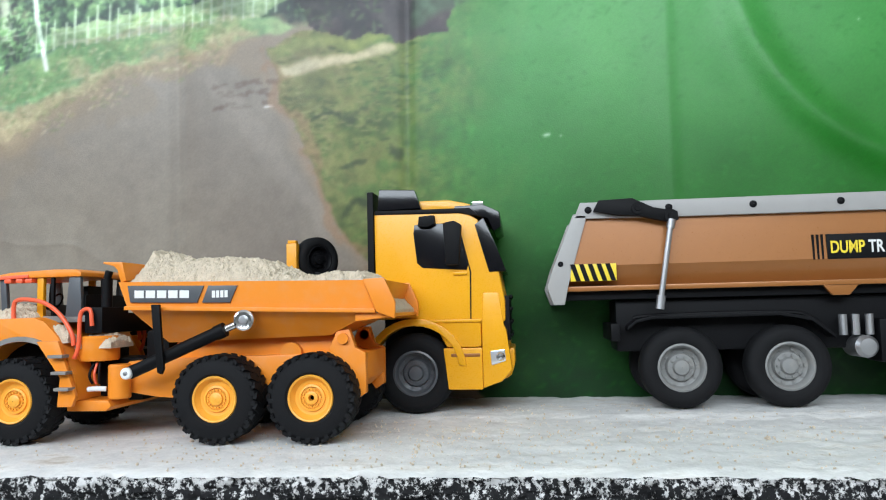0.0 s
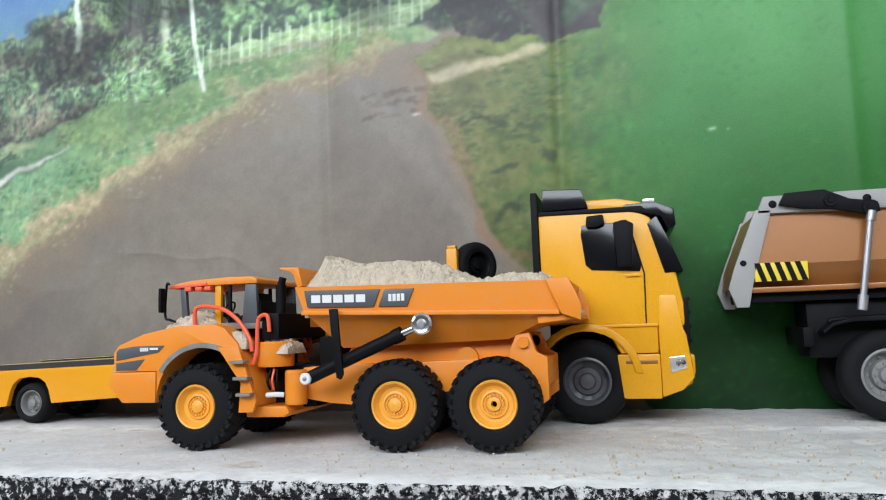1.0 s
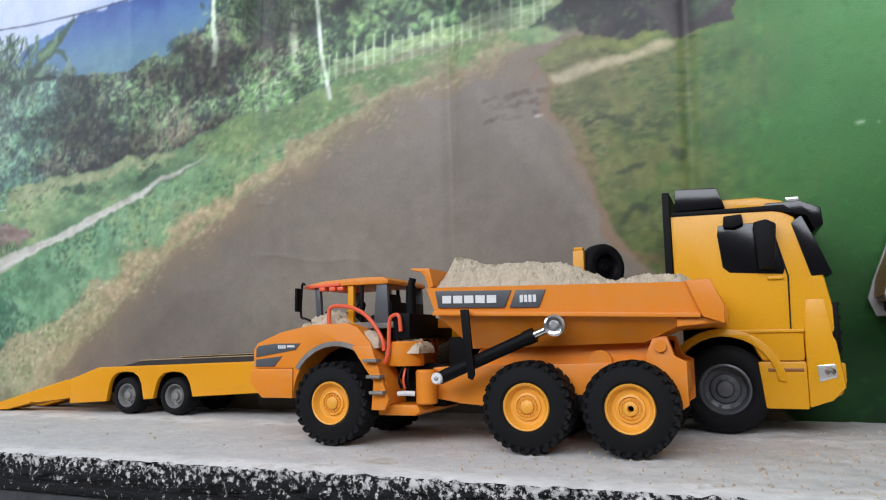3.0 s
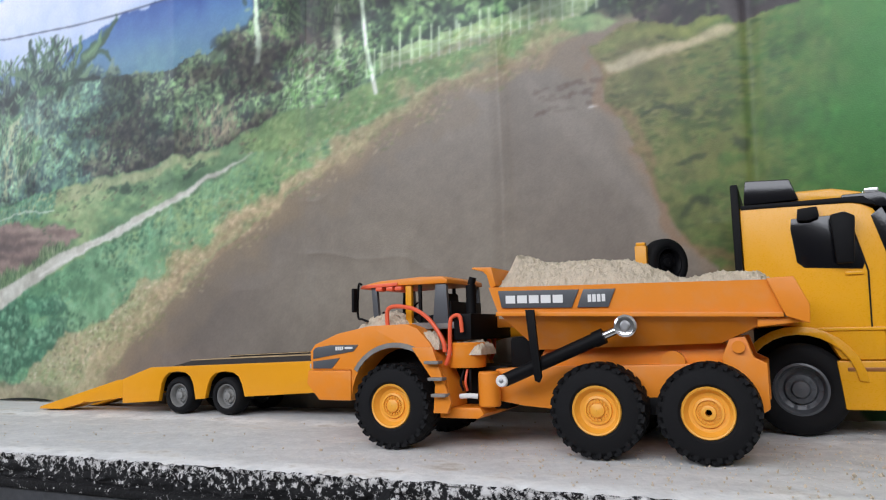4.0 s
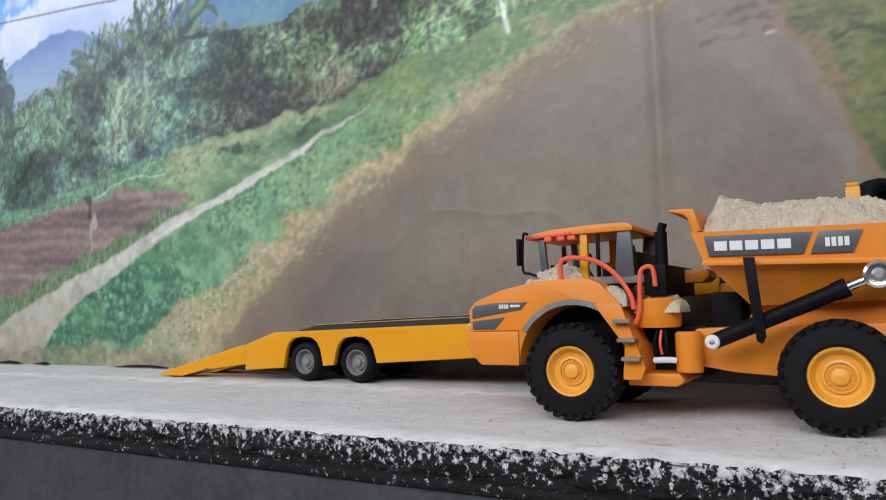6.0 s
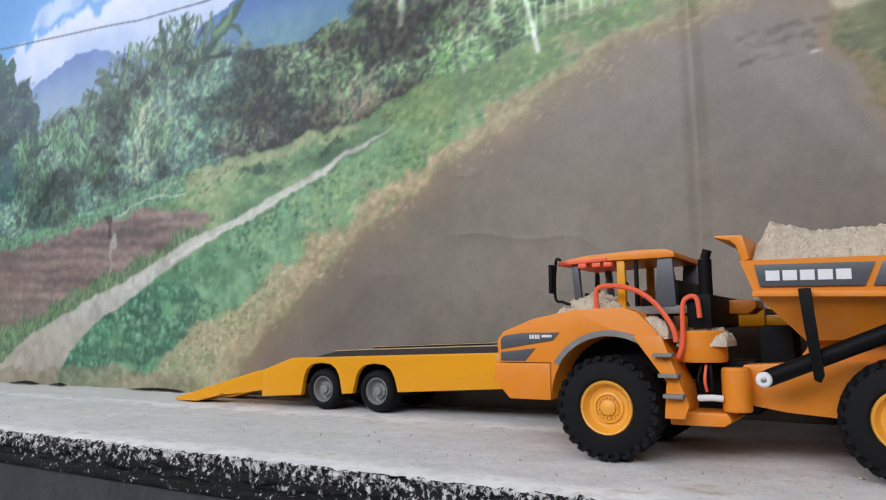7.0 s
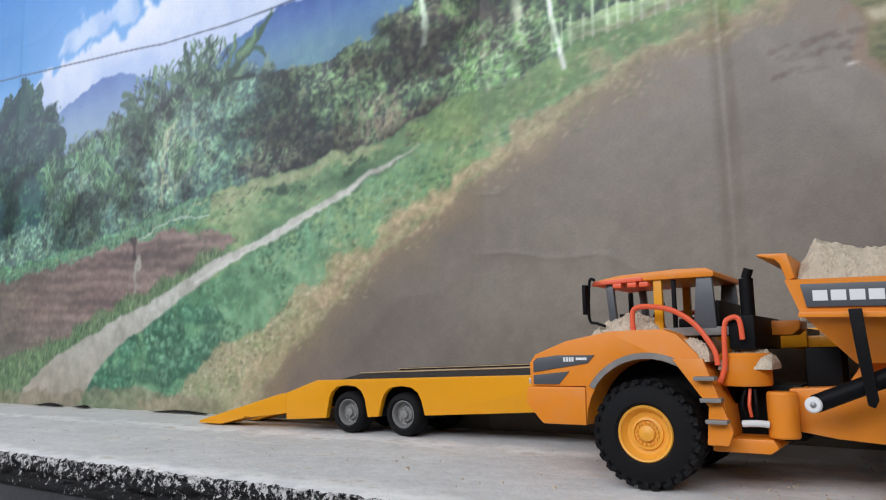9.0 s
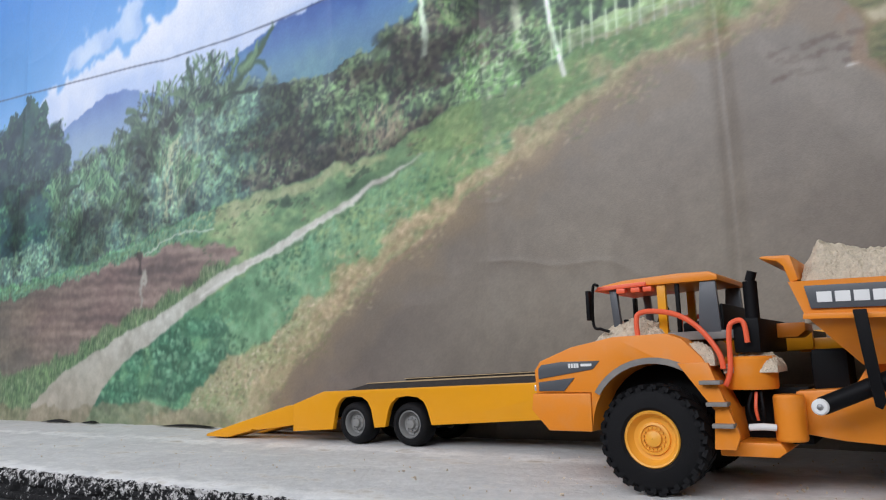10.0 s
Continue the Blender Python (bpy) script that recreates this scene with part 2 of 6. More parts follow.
def line(points, width, colour, alpha=1.0, rag=0.0, taper=1.0):
    """A painted stroke."""
    pad = width * 2 * max(1, taper) + rag
    i0 = max(int((min(p[0] for p in points) - pad - BX0) / STEP), 0)
    i1 = min(int((max(p[0] for p in points) + pad - BX0) / STEP) + 2, BW)
    j0 = max(int((min(p[1] for p in points) - pad - BZ0) / STEP), 0)
    j1 = min(int((max(p[1] for p in points) + pad - BZ0) / STEP) + 2, BH)
    if i0 >= i1 or j0 >= j1:
        return
    at = np.s_[j0:j1, i0:i1]
    x, z = GX[at] + RAG_X[at] * rag, GZ[at] + RAG_Z[at] * rag
    best = np.full(x.shape, 9.0)
    n = len(points) - 1
    for k in range(n):
        (x0, z0), (x1, z1) = points[k], points[k + 1]
        d = (x1 - x0) ** 2 + (z1 - z0) ** 2
        t = np.clip(((x - x0) * (x1 - x0) + (z - z0) * (z1 - z0)) / d, 0, 1)
        w = width * (1 + (taper - 1) * (k + t) / n)
        best = np.minimum(best, np.hypot(x - x0 - t * (x1 - x0), z - z0 - t * (z1 - z0)) / w)
    m = (np.clip(1.6 - best * 1.2, 0, 1) * alpha)[..., None]
    ART[at] += (np.array(colour) - ART[at]) * m


def fan(x, z, length, count, colours, seed, lean=90, spread=70):
    """A banana plant: broad torn leaves from one crown."""
    r = np.random.default_rng(seed)
    for _ in range(count):
        a = radians(lean + r.uniform(-spread, spread))
        n = length * r.uniform(0.5, 1.0)
        c = np.array(colours[r.integers(0, len(colours))]) * r.uniform(0.75, 1.1)
        bend = r.uniform(-0.45, 0.45)
        pts = [(x + n * s * math.cos(a + bend * s * s), z + n * s * math.sin(a + bend * s * s)) for s in (0, 0.4, 0.75, 1.0)]
        line(pts, 0.0105 * r.uniform(0.6, 1.1), c, 0.9, rag=0.026, taper=0.4)
        line(pts, 0.0012, c * 1.4, 0.35, taper=0.4)


def crowns(mask, count, rx, rz, tones, seed, leaves=22, size=0.0060):
    """Bushes drawn back to front: a dark body with leaves that grow lighter towards the top."""
    r = np.random.default_rng(seed)
    rows, cols = np.nonzero(mask > 0.5)
    spots = sorted(((int(rows[k]), int(cols[k])) for k in r.integers(0, len(rows), count)), reverse=True)
    for j, i in spots:
        x, z = BX0 + i * STEP, BZ0 + j * STEP
        a, b = rx * r.uniform(0.6, 1.3), rz * r.uniform(0.6, 1.3)
        tint = r.uniform(0.86, 1.14)
        dab(j, i, a * 0.8, b * 0.8, 0.0, np.array(tones[0]) * tint, 0.75)
        for _ in range(leaves):
            u, v = r.normal(0, 0.5), r.normal(0, 0.5)
            k = min(max((v + 0.9) / 1.8 + r.normal(0, 0.22), 0), 0.999) * (len(tones) - 1)
            c = np.array(tones[int(k)]) * (1 - k % 1) + np.array(tones[int(k) + 1]) * (k % 1)
            n = size * r.uniform(0.5, 1.3)
            dab(j + int(v * b / STEP), i + int(u * a / STEP), n, n * r.uniform(0.35, 0.7), r.uniform(0, math.pi), c * tint, 0.62)


def tone(*rgb):
    return tuple(c / 255 for c in rgb)


# sky, clouds and hills
up = np.clip((GZ - 0.50) / 0.32, 0, 1)[..., None]
ART[:] = (1 - up) * np.array(tone(150, 190, 232)) + up * np.array(tone(66, 134, 208))
deep = np.clip((-1.16 - GX) / 0.16, 0, 1) * np.clip(1.15 - np.abs(GZ - 0.70) / 0.14, 0, 1)
ART[:] = ART + (np.array(tone(58, 126, 186)) - ART) * (0.75 * deep * np.clip(fbm(0.2, 51) * 1.5 - 0.1, 0, 1))[..., None]
CLOUD = [tone(178, 196, 228), tone(208, 217, 236), tone(226, 229, 240)]
lay(area([(-1.26, 0.50), (-1.24, 0.60), (-1.15, 0.625), (-1.08, 0.618), (-1.00, 0.632), (-0.94, 0.625), (-0.88, 0.655), (-0.83, 0.66), (-0.79, 0.70), (-0.74, 0.78), (-0.6, 0.86), (-0.2, 0.86), (-0.2, 0.5)], 0.045, 0.014), *CLOUD, blend=0.6 * fbm(0.08, 55) + 0.4 * np.clip((GZ - 0.54) / 0.16, 0, 1), contrast=2.0)
lay(area([(-1.18, 0.655), (-1.12, 0.685), (-1.05, 0.70), (-0.97, 0.712), (-0.90, 0.69), (-0.92, 0.655), (-1.00, 0.652), (-1.09, 0.640), (-1.16, 0.640)], 0.04, 0.016), *CLOUD, blend=fbm(0.06, 56), amount=0.72)
lay(area([(-0.96, 0.70), (-0.90, 0.735), (-0.86, 0.735), (-0.90, 0.70)], 0.04, 0.018), *CLOUD, amount=0.4)
HILL = area([(-1.24, 0.40), (-1.20, 0.485), (-1.142, 0.535), (-1.09, 0.545), (-1.051, 0.556), (-1.00, 0.562), (-0.96, 0.557), (-0.907, 0.54), (-0.80, 0.51), (-0.6, 0.45), (-0.6, 0.3), (-1.24, 0.3)], 0.008, 0.003)
lay(HILL, tone(86, 110, 172), tone(112, 144, 196), tone(140, 170, 204), blend=0.35 * fbm(0.05, 61) + 0.65 * np.clip((0.565 - GZ) / 0.09, 0, 1), contrast=1.3, amount=0.95)
RIDGE = area([(-0.86, 0.45), (-0.78, 0.49), (-0.70, 0.535), (-0.655, 0.553), (-0.602, 0.567), (-0.545, 0.570), (-0.50, 0.577), (-0.44, 0.572), (-0.38, 0.585), (-0.30, 0.58), (0.1, 0.56), (0.1, 0.3), (-0.86, 0.3)], 0.010, 0.003)
lay(RIDGE, tone(62, 84, 150), tone(78, 112, 172), tone(92, 136, 182), tone(104, 152, 176), blend=0.4 * fbm(0.045, 65, 5) + 0.6 * np.clip((0.585 - GZ) / 0.12, 0, 1), contrast=1.7)
lay(RIDGE * np.clip((0.53 - GZ) / 0.07, 0, 1), tone(66, 112, 140), tone(100, 150, 160), blend=fbm(0.02, 66, 4), amount=0.55, contrast=3.0)
line([(-1.62, 0.668), (-1.412, 0.642), (-1.13, 0.615), (-0.841, 0.582), (-0.70, 0.574), (-0.60, 0.572), (-0.50, 0.573), (-0.40, 0.577)], 0.0012, tone(52, 60, 84), 0.85)

# base coat under plants and road
lay(area([(-1.62, -0.05), (-1.62, 0.40), (-0.9, 0.42), (0.2, 0.43), (1.2, 0.43), (1.2, -0.05)], 0.01), tone(112, 116, 84), tone(134, 126, 96), blend=FINE)

# woods
WOODS = area([(-1.62, 0.44), (-1.44, 0.45), (-1.33, 0.45), (-1.22, 0.44), (-1.12, 0.435), (-1.03, 0.455), (-0.95, 0.46), (-0.88, 0.47), (-0.78, 0.49), (-0.70, 0.482), (-0.62, 0.482), (-0.56, 0.468), (-0.48, 0.470), (-0.42, 0.482), (-0.345, 0.500), (-0.33, 0.56), (-0.2, 0.58), (-0.12, 0.53), (-0.02, 0.51), (0.10, 0.50), (0.2, 0.50), (0.2, 0.42), (0.08, 0.425), (-0.03, 0.422), (-0.12, 0.410), (-0.19, 0.380), (-0.258, 0.372), (-0.32, 0.362), (-0.364, 0.346), (-0.426, 0.339), (-0.514, 0.332), (-0.647, 0.321), (-0.787, 0.303), (-0.979, 0.272), (-1.10, 0.255), (-1.233, 0.245), (-1.62, 0.22)], 0.012)
lay(WOODS, tone(46, 52, 56), tone(62, 64, 66), tone(78, 92, 78), tone(92, 112, 84), blend=0.5 * fbm(0.05, 71, 5) + 0.5 * fbm(0.012, 76, 3), contrast=3.0)
GREEN = [tone(38, 46, 48), tone(58, 72, 60), tone(84, 108, 74), tone(118, 146, 94), tone(148, 170, 118)]
UMBER = [tone(40, 36, 42), tone(62, 52, 56), tone(88, 74, 72), tone(112, 98, 84), tone(128, 132, 98)]
MIST = [tone(54, 72, 76), tone(70, 96, 92), tone(90, 124, 104), tone(116, 152, 120), tone(148, 178, 146)]
crowns(WOODS * (GX > -0.72) * (GX < 0.2), 330, 0.026, 0.018, GREEN, 90)
crowns(WOODS * (GX < -0.60), 400, 0.028, 0.022, MIST, 91)
GLOOM = area([(-0.66, 0.40), (-0.5, 0.425), (-0.40, 0.46), (-0.34, 0.50), (-0.22, 0.53), (-0.20, 0.42), (-0.34, 0.395), (-0.42, 0.365), (-0.66, 0.345)], 0.03)
crowns(WOODS * GLOOM, 120, 0.022, 0.013, UMBER, 92)
crowns(WOODS * area([(-0.55, 0.42), (-0.40, 0.42), (-0.33, 0.40), (-0.24, 0.42), (-0.20, 0.40), (-0.24, 0.36), (-0.34, 0.35), (-0.50, 0.37)], 0.02), 60, 0.022, 0.014, GREEN, 93)
crowns(WOODS * area([(-0.66, 0.345), (-0.40, 0.375), (-0.30, 0.372), (-0.36, 0.345), (-0.66, 0.325)], 0.012), 70, 0.018, 0.010, UMBER, 94)
dabs(WOODS * (GX < 0.1) * (fbm(0.02, 310) > 0.55), 1500, 0.0055, 0.0030, 40, 80, [tone(36, 40, 46), tone(50, 46, 52), tone(40, 52, 50)], 0.7, 102)
dabs(WOODS * (GX < -0.15) * (fbm(0.03, 312) > 0.54), 1500, 0.0042, 0.0024, 30, 70, [tone(120, 152, 98), tone(142, 166, 116), tone(104, 138, 90)], 0.7, 103)
dabs(WOODS * area([(-0.47, 0.40), (-0.36, 0.40), (-0.36, 0.345), (-0.47, 0.345)], 0.02), 110, 0.010, 0.0018, 75, 40, [tone(150, 124, 104), tone(130, 110, 96)], 0.6, 104)
lay(WOODS * (GX > -0.8) * (GX < -0.2), tone(78, 80, 96), tone(104, 98, 112), blend=fbm(0.06, 322), amount=0.10)
haze = WOODS * np.clip((-0.58 - GX) / 0.4, 0, 1)
lay(haze, tone(86, 110, 128), tone(126, 150, 156), blend=fbm(0.12, 320), amount=0.22)
dabs(haze > 0.4, 420, 0.015, 0.0013, 85, 22, [tone(136, 150, 122), tone(110, 126, 116), tone(132, 118, 108)], 0.45, 105)

# dark round tree and banana plants
TREE = area([(-1.50, 0.30), (-1.50, 0.46), (-1.44, 0.53), (-1.40, 0.573), (-1.345, 0.59), (-1.32, 0.615), (-1.295, 0.628), (-1.265, 0.605), (-1.227, 0.590), (-1.20, 0.55), (-1.165, 0.535), (-1.128, 0.495), (-1.14, 0.45), (-1.18, 0.40), (-1.20, 0.32)], 0.03)
lay(TREE, tone(38, 60, 72), tone(50, 76, 80), tone(60, 94, 84), blend=fbm(0.03, 331), contrast=2.4)
crowns(TREE, 80, 0.026, 0.020, [tone(34, 54, 66), tone(44, 72, 72), tone(58, 96, 80), tone(86, 130, 98)], 95, 20)
GREENS = [tone(50, 74, 64), tone(74, 106, 78), tone(40, 54, 52), tone(106, 140, 100), tone(62, 92, 68)]
PLANTS = [(-0.83, 0.46, 0.105, 88), (-0.76, 0.475, 0.105, 80), (-0.72, 0.475, 0.095, 70), (-0.89, 0.45, 0.105, 110), (-0.97, 0.42, 0.08, 95), (-1.06, 0.40, 0.08, 80), (-1.16, 0.38, 0.08, 90), (-1.0, 0.36, 0.07, 90), (-0.86, 0.40, 0.08, 100), (-0.94, 0.33, 0.06, 80), (-1.10, 0.32, 0.07, 90), (-0.80, 0.36, 0.06, 70)]
for k, (x, z, n, lean) in enumerate(PLANTS):
    fan(x, z, n, 9, GREENS, 400 + k, lean, 62)
    dabs(np.hypot(GX - x, GZ - z - n * 0.45) < n * 0.42, 60, 0.013, 0.0030, lean, 60, [tone(98, 134, 96), tone(52, 74, 66), tone(78, 112, 84), tone(124, 154, 116), tone(42, 56, 54)], 0.7, 440 + k)
    line([(x, z), (x - 0.008, z - 0.06), (x - 0.004, z - 0.12)], 0.0022, tone(138, 146, 122), 0.55, rag=0.05)
fan(-0.66, 0.520, 0.075, 4, GREENS, 420, lean=22, spread=18)
line([(-0.815, 0.45), (-0.832, 0.394), (-0.836, 0.33)], 0.0030, tone(168, 162, 132), 0.75, rag=0.05)
dabs(area([(-0.86, 0.43), (-0.76, 0.43), (-0.76, 0.34), (-0.86, 0.34)], 0.02), 110, 0.010, 0.0018, 80, 25, [tone(160, 138, 120), tone(138, 122, 100), tone(164, 156, 134)], 0.4, 106)

# meadow, soil field, hedge edge
MEADOW = area([(-1.62, 0.225), (-1.233, 0.246), (-0.979, 0.274), (-0.787, 0.305), (-0.647, 0.323), (-0.514, 0.334), (-0.426, 0.341), (-0.364, 0.348), (-0.32, 0.364), (-0.258, 0.374), (-0.19, 0.382), (-0.12, 0.412), (-0.02, 0.424), (0.10, 0.428), (0.16, 0.40), (0.06, 0.39), (-0.25, 0.25), (-0.72, 0.0), (-1.62, -0.02)], 0.010, 0.003)
lay(MEADOW, tone(74, 108, 72), tone(96, 136, 88), tone(122, 154, 98), tone(146, 166, 110), blend=0.6 * fbm(0.06, 340, 5, 2.5) + 0.4 * fbm(0.012, 345, 3, 1.8), contrast=2.6)
lay(area([(-0.95, 0.278), (-0.787, 0.303), (-0.647, 0.321), (-0.514, 0.332), (-0.40, 0.343), (-0.40, 0.330), (-0.52, 0.316), (-0.65, 0.300), (-0.80, 0.280)], 0.012, 0.006), tone(142, 154, 102), tone(172, 170, 122), blend=FINE, amount=0.75)
SWARD = area([(-0.36, 0.345), (-0.32, 0.362), (-0.258, 0.372), (-0.19, 0.380), (-0.12, 0.408), (0.0, 0.418), (0.09, 0.422), (0.10, 0.407), (-0.02, 0.398), (-0.10, 0.372), (-0.18, 0.345), (-0.26, 0.312), (-0.33, 0.30)], 0.012, 0.005)
lay(SWARD, tone(92, 128, 70), tone(118, 152, 82), tone(142, 166, 98), blend=0.5 * FINE + 0.5 * fbm(0.025, 347, 4, 1.6), contrast=3.0, amount=0.65)
dabs(SWARD > 0.5, 420, 0.006, 0.0022, 25, 50, [tone(84, 122, 66), tone(146, 170, 100), tone(112, 146, 82)], 0.5, 122)
SOIL = area([(-1.62, 0.20), (-1.358, 0.222), (-1.154, 0.243), (-0.97, 0.262), (-0.90, 0.268), (-0.785, 0.270), (-0.70, 0.256), (-0.655, 0.243), (-0.694, 0.228), (-0.783, 0.205), (-0.896, 0.170), (-1.054, 0.122), (-1.22, 0.085), (-1.62, 0.04)], 0.016, 0.005)
furrow = np.sin((GZ + GX * 0.06 + RAG_Z * 0.02) * 330) * 0.5 + 0.5
lay(SOIL, tone(98, 82, 78), tone(124, 102, 94), tone(148, 124, 112), blend=0.82 * fbm(0.024, 350, 5, 6.0) + 0.18 * furrow, contrast=2.4)
lay(SOIL * np.clip((-1.0 - GX) / 0.25, 0, 1), tone(70, 76, 66), tone(104, 104, 82), blend=fbm(0.02, 351, 4, 4.0), amount=0.5, contrast=3)
hedge = area([(-1.62, 0.23), (-1.20, 0.252), (-0.98, 0.276), (-0.84, 0.300), (-0.72, 0.314), (-0.72, 0.285), (-0.80, 0.270), (-0.93, 0.264), (-1.15, 0.236), (-1.62, 0.195)], 0.012)
dabs(hedge, 1500, 0.006, 0.0026, 60, 60, [tone(86, 138, 96), tone(112, 160, 116), tone(64, 106, 80), tone(96, 146, 118)], 0.8, 107)
line([(-0.89, 0.268), (-0.85, 0.279), (-0.79, 0.284), (-0.72, 0.283)], 0.0015, tone(190, 196, 178), 0.8, rag=0.02)
line([(-0.908, 0.268), (-0.905, 0.240)], 0.0035, tone(60, 52, 50), 0.8, rag=0.03)
line([(-0.898, 0.243), (-0.893, 0.212), (-0.902, 0.180)], 0.0050, tone(160, 154, 140), 0.9, rag=0.05)
dabs(MEADOW * (GX > -0.75) * (GX < -0.33) * (fbm(0.03, 353) > 0.5), 420, 0.006, 0.0022, 15, 35, [tone(64, 88, 62), tone(82, 116, 76), tone(100, 92, 72)], 0.7, 108)
for x, z in [(-0.445, 0.325), (-0.430, 0.320), (-0.455, 0.316), (-0.60, 0.300), (-0.57, 0.306), (-0.54, 0.300)]:
    line([(x, z), (x + 0.014, z + 0.002)], 0.0042, tone(48, 66, 52), 0.75, rag=0.05)
tufts = area([(-1.62, 0.07), (-1.25, 0.085), (-1.06, 0.125), (-0.90, 0.175), (-0.78, 0.215), (-0.70, 0.232), (-0.66, 0.225), (-0.75, 0.198), (-0.86, 0.155), (-1.0, 0.108), (-1.14, 0.062), (-1.24, 0.0), (-1.62, 0.0)], 0.020, 0.005)
lay(tufts, tone(76, 96, 66), tone(106, 134, 84), tone(92, 116, 80), blend=FINE, amount=0.8)
dabs(tufts, 1700, 0.009, 0.0013, 85, 25, [tone(118, 152, 92), tone(76, 104, 70), tone(148, 160, 118), tone(60, 88, 60)], 0.75, 109)

# bank and dry edge
BANK = area([(-0.34, 0.322), (-0.26, 0.315), (-0.18, 0.345), (-0.10, 0.370), (-0.16, 0.330), (-0.24, 0.285), (-0.34, 0.232), (-0.44, 0.172), (-0.53, 0.108), (-0.60, 0.04), (-0.64, -0.01), (-1.10, -0.01), (-1.03, 0.04), (-0.94, 0.092), (-0.82, 0.143), (-0.75, 0.175), (-0.67, 0.207), (-0.556, 0.239), (-0.456, 0.275)], 0.012, 0.004)
lay(BANK, tone(76, 122, 84), tone(94, 146, 100), tone(112, 160, 114), tone(132, 164, 104), blend=0.6 * fbm(0.09, 370, 5) + 0.4 * fbm(0.014, 375, 3, 1.5), contrast=2.6)
lay(BANK * np.clip((GX + 0.52) / 0.2, 0, 1), tone(104, 140, 76), tone(132, 160, 90), blend=FINE, amount=0.6)
dabs(BANK * (fbm(0.05, 380) > 0.48), 2200, 0.006, 0.0022, 40, 60, [tone(76, 138, 96), tone(116, 172, 128), tone(64, 112, 80), tone(134, 172, 112)], 0.42, 110)
dabs(BANK * (fbm(0.03, 381) > 0.58), 500, 0.005, 0.0028, 20, 60, [tone(46, 86, 60), tone(56, 98, 64)], 0.5, 111)
clump = area([(-1.02, 0.02), (-0.98, 0.075), (-0.90, 0.115), (-0.80, 0.150), (-0.72, 0.150), (-0.66, 0.115), (-0.72, 0.07), (-0.84, 0.03)], 0.03)
crowns(clump, 75, 0.026, 0.015, [tone(52, 94, 70), tone(66, 114, 82), tone(86, 142, 102), tone(120, 172, 130)], 96, 16)
DRY = area([(0.11, 0.412), (0.03, 0.400), (-0.06, 0.384), (-0.14, 0.358), (-0.22, 0.318), (-0.30, 0.280), (-0.40, 0.228), (-0.50, 0.180), (-0.60, 0.125), (-0.72, 0.075), (-0.80, 0.02), (-0.9, -0.01), (-0.62, -0.01), (-0.595, 0.045), (-0.515, 0.115), (-0.44, 0.172), (-0.337, 0.232), (-0.237, 0.285), (-0.161, 0.328), (-0.074, 0.365), (0.0, 0.388), (0.09, 0.402)], 0.024, 0.006)
lay(DRY, tone(118, 132, 76), tone(152, 146, 98), tone(180, 162, 122), tone(134, 142, 86), blend=0.5 * fbm(0.05, 390) + 0.5 * fbm(0.014, 391, 3, 1.6), contrast=1.9, amount=0.72)
STRAW = area([(-0.13, 0.352), (-0.20, 0.322), (-0.28, 0.282), (-0.36, 0.240), (-0.37, 0.222), (-0.28, 0.262), (-0.20, 0.304), (-0.13, 0.340)], 0.022, 0.005)
lay(STRAW, tone(176, 156, 104), tone(206, 184, 140), blend=PATCH, amount=0.6, contrast=2)
dabs(DRY > 0.5, 1500, 0.0055, 0.0020, 12, 40, [tone(196, 176, 134), tone(126, 124, 78), tone(152, 130, 90), tone(130, 142, 82), tone(204, 188, 150)], 0.34, 112)
dabs(area([(-0.80, 0.02), (-0.60, 0.125), (-0.42, 0.20), (-0.42, 0.175), (-0.60, 0.04)], 0.02), 240, 0.004, 0.0020, 0, 60, [tone(206, 190, 162), tone(90, 84, 60), tone(174, 150, 118)], 0.75, 113)

# concrete path
PATHWAY = area([(-0.330, 0.3275), (-0.382, 0.315), (-0.475, 0.283), (-0.578, 0.250), (-0.646, 0.232), (-0.718, 0.214), (-0.823, 0.176), (-0.97, 0.130), (-1.12, 0.078), (-1.209, 0.027), (-1.24, -0.01), (-1.05, -0.01), (-0.997, 0.051), (-0.936, 0.095), (-0.822, 0.143), (-0.755, 0.175), (-0.669, 0.211), (-0.556, 0.2455), (-0.456, 0.2805), (-0.38, 0.310)], 0.006, 0.003)
lay(PATHWAY, tone(160, 154, 142), tone(184, 180, 168), tone(202, 199, 188), blend=0.6 * fbm(0.03, 400) + 0.4 * FINE, amount=0.95)
lay(PATHWAY * np.clip((0.16 - GZ) / 0.14, 0, 1), tone(140, 126, 104), tone(168, 152, 130), blend=fbm(0.03, 401, 4), amount=0.75)
line([(-0.45, 0.283), (-0.556, 0.2455), (-0.66, 0.216), (-0.75, 0.186)], 0.0022, tone(214, 212, 204), 0.6, rag=0.02)
BASEROW = area([(-1.62, -0.02), (-1.62, 0.030), (-1.3, 0.026), (-1.15, 0.02), (-0.95, 0.030), (-0.70, 0.018), (-0.62, -0.02)], 0.014, 0.005)
lay(BASEROW, tone(110, 104, 74), tone(150, 134, 106), blend=FINE, amount=0.7)

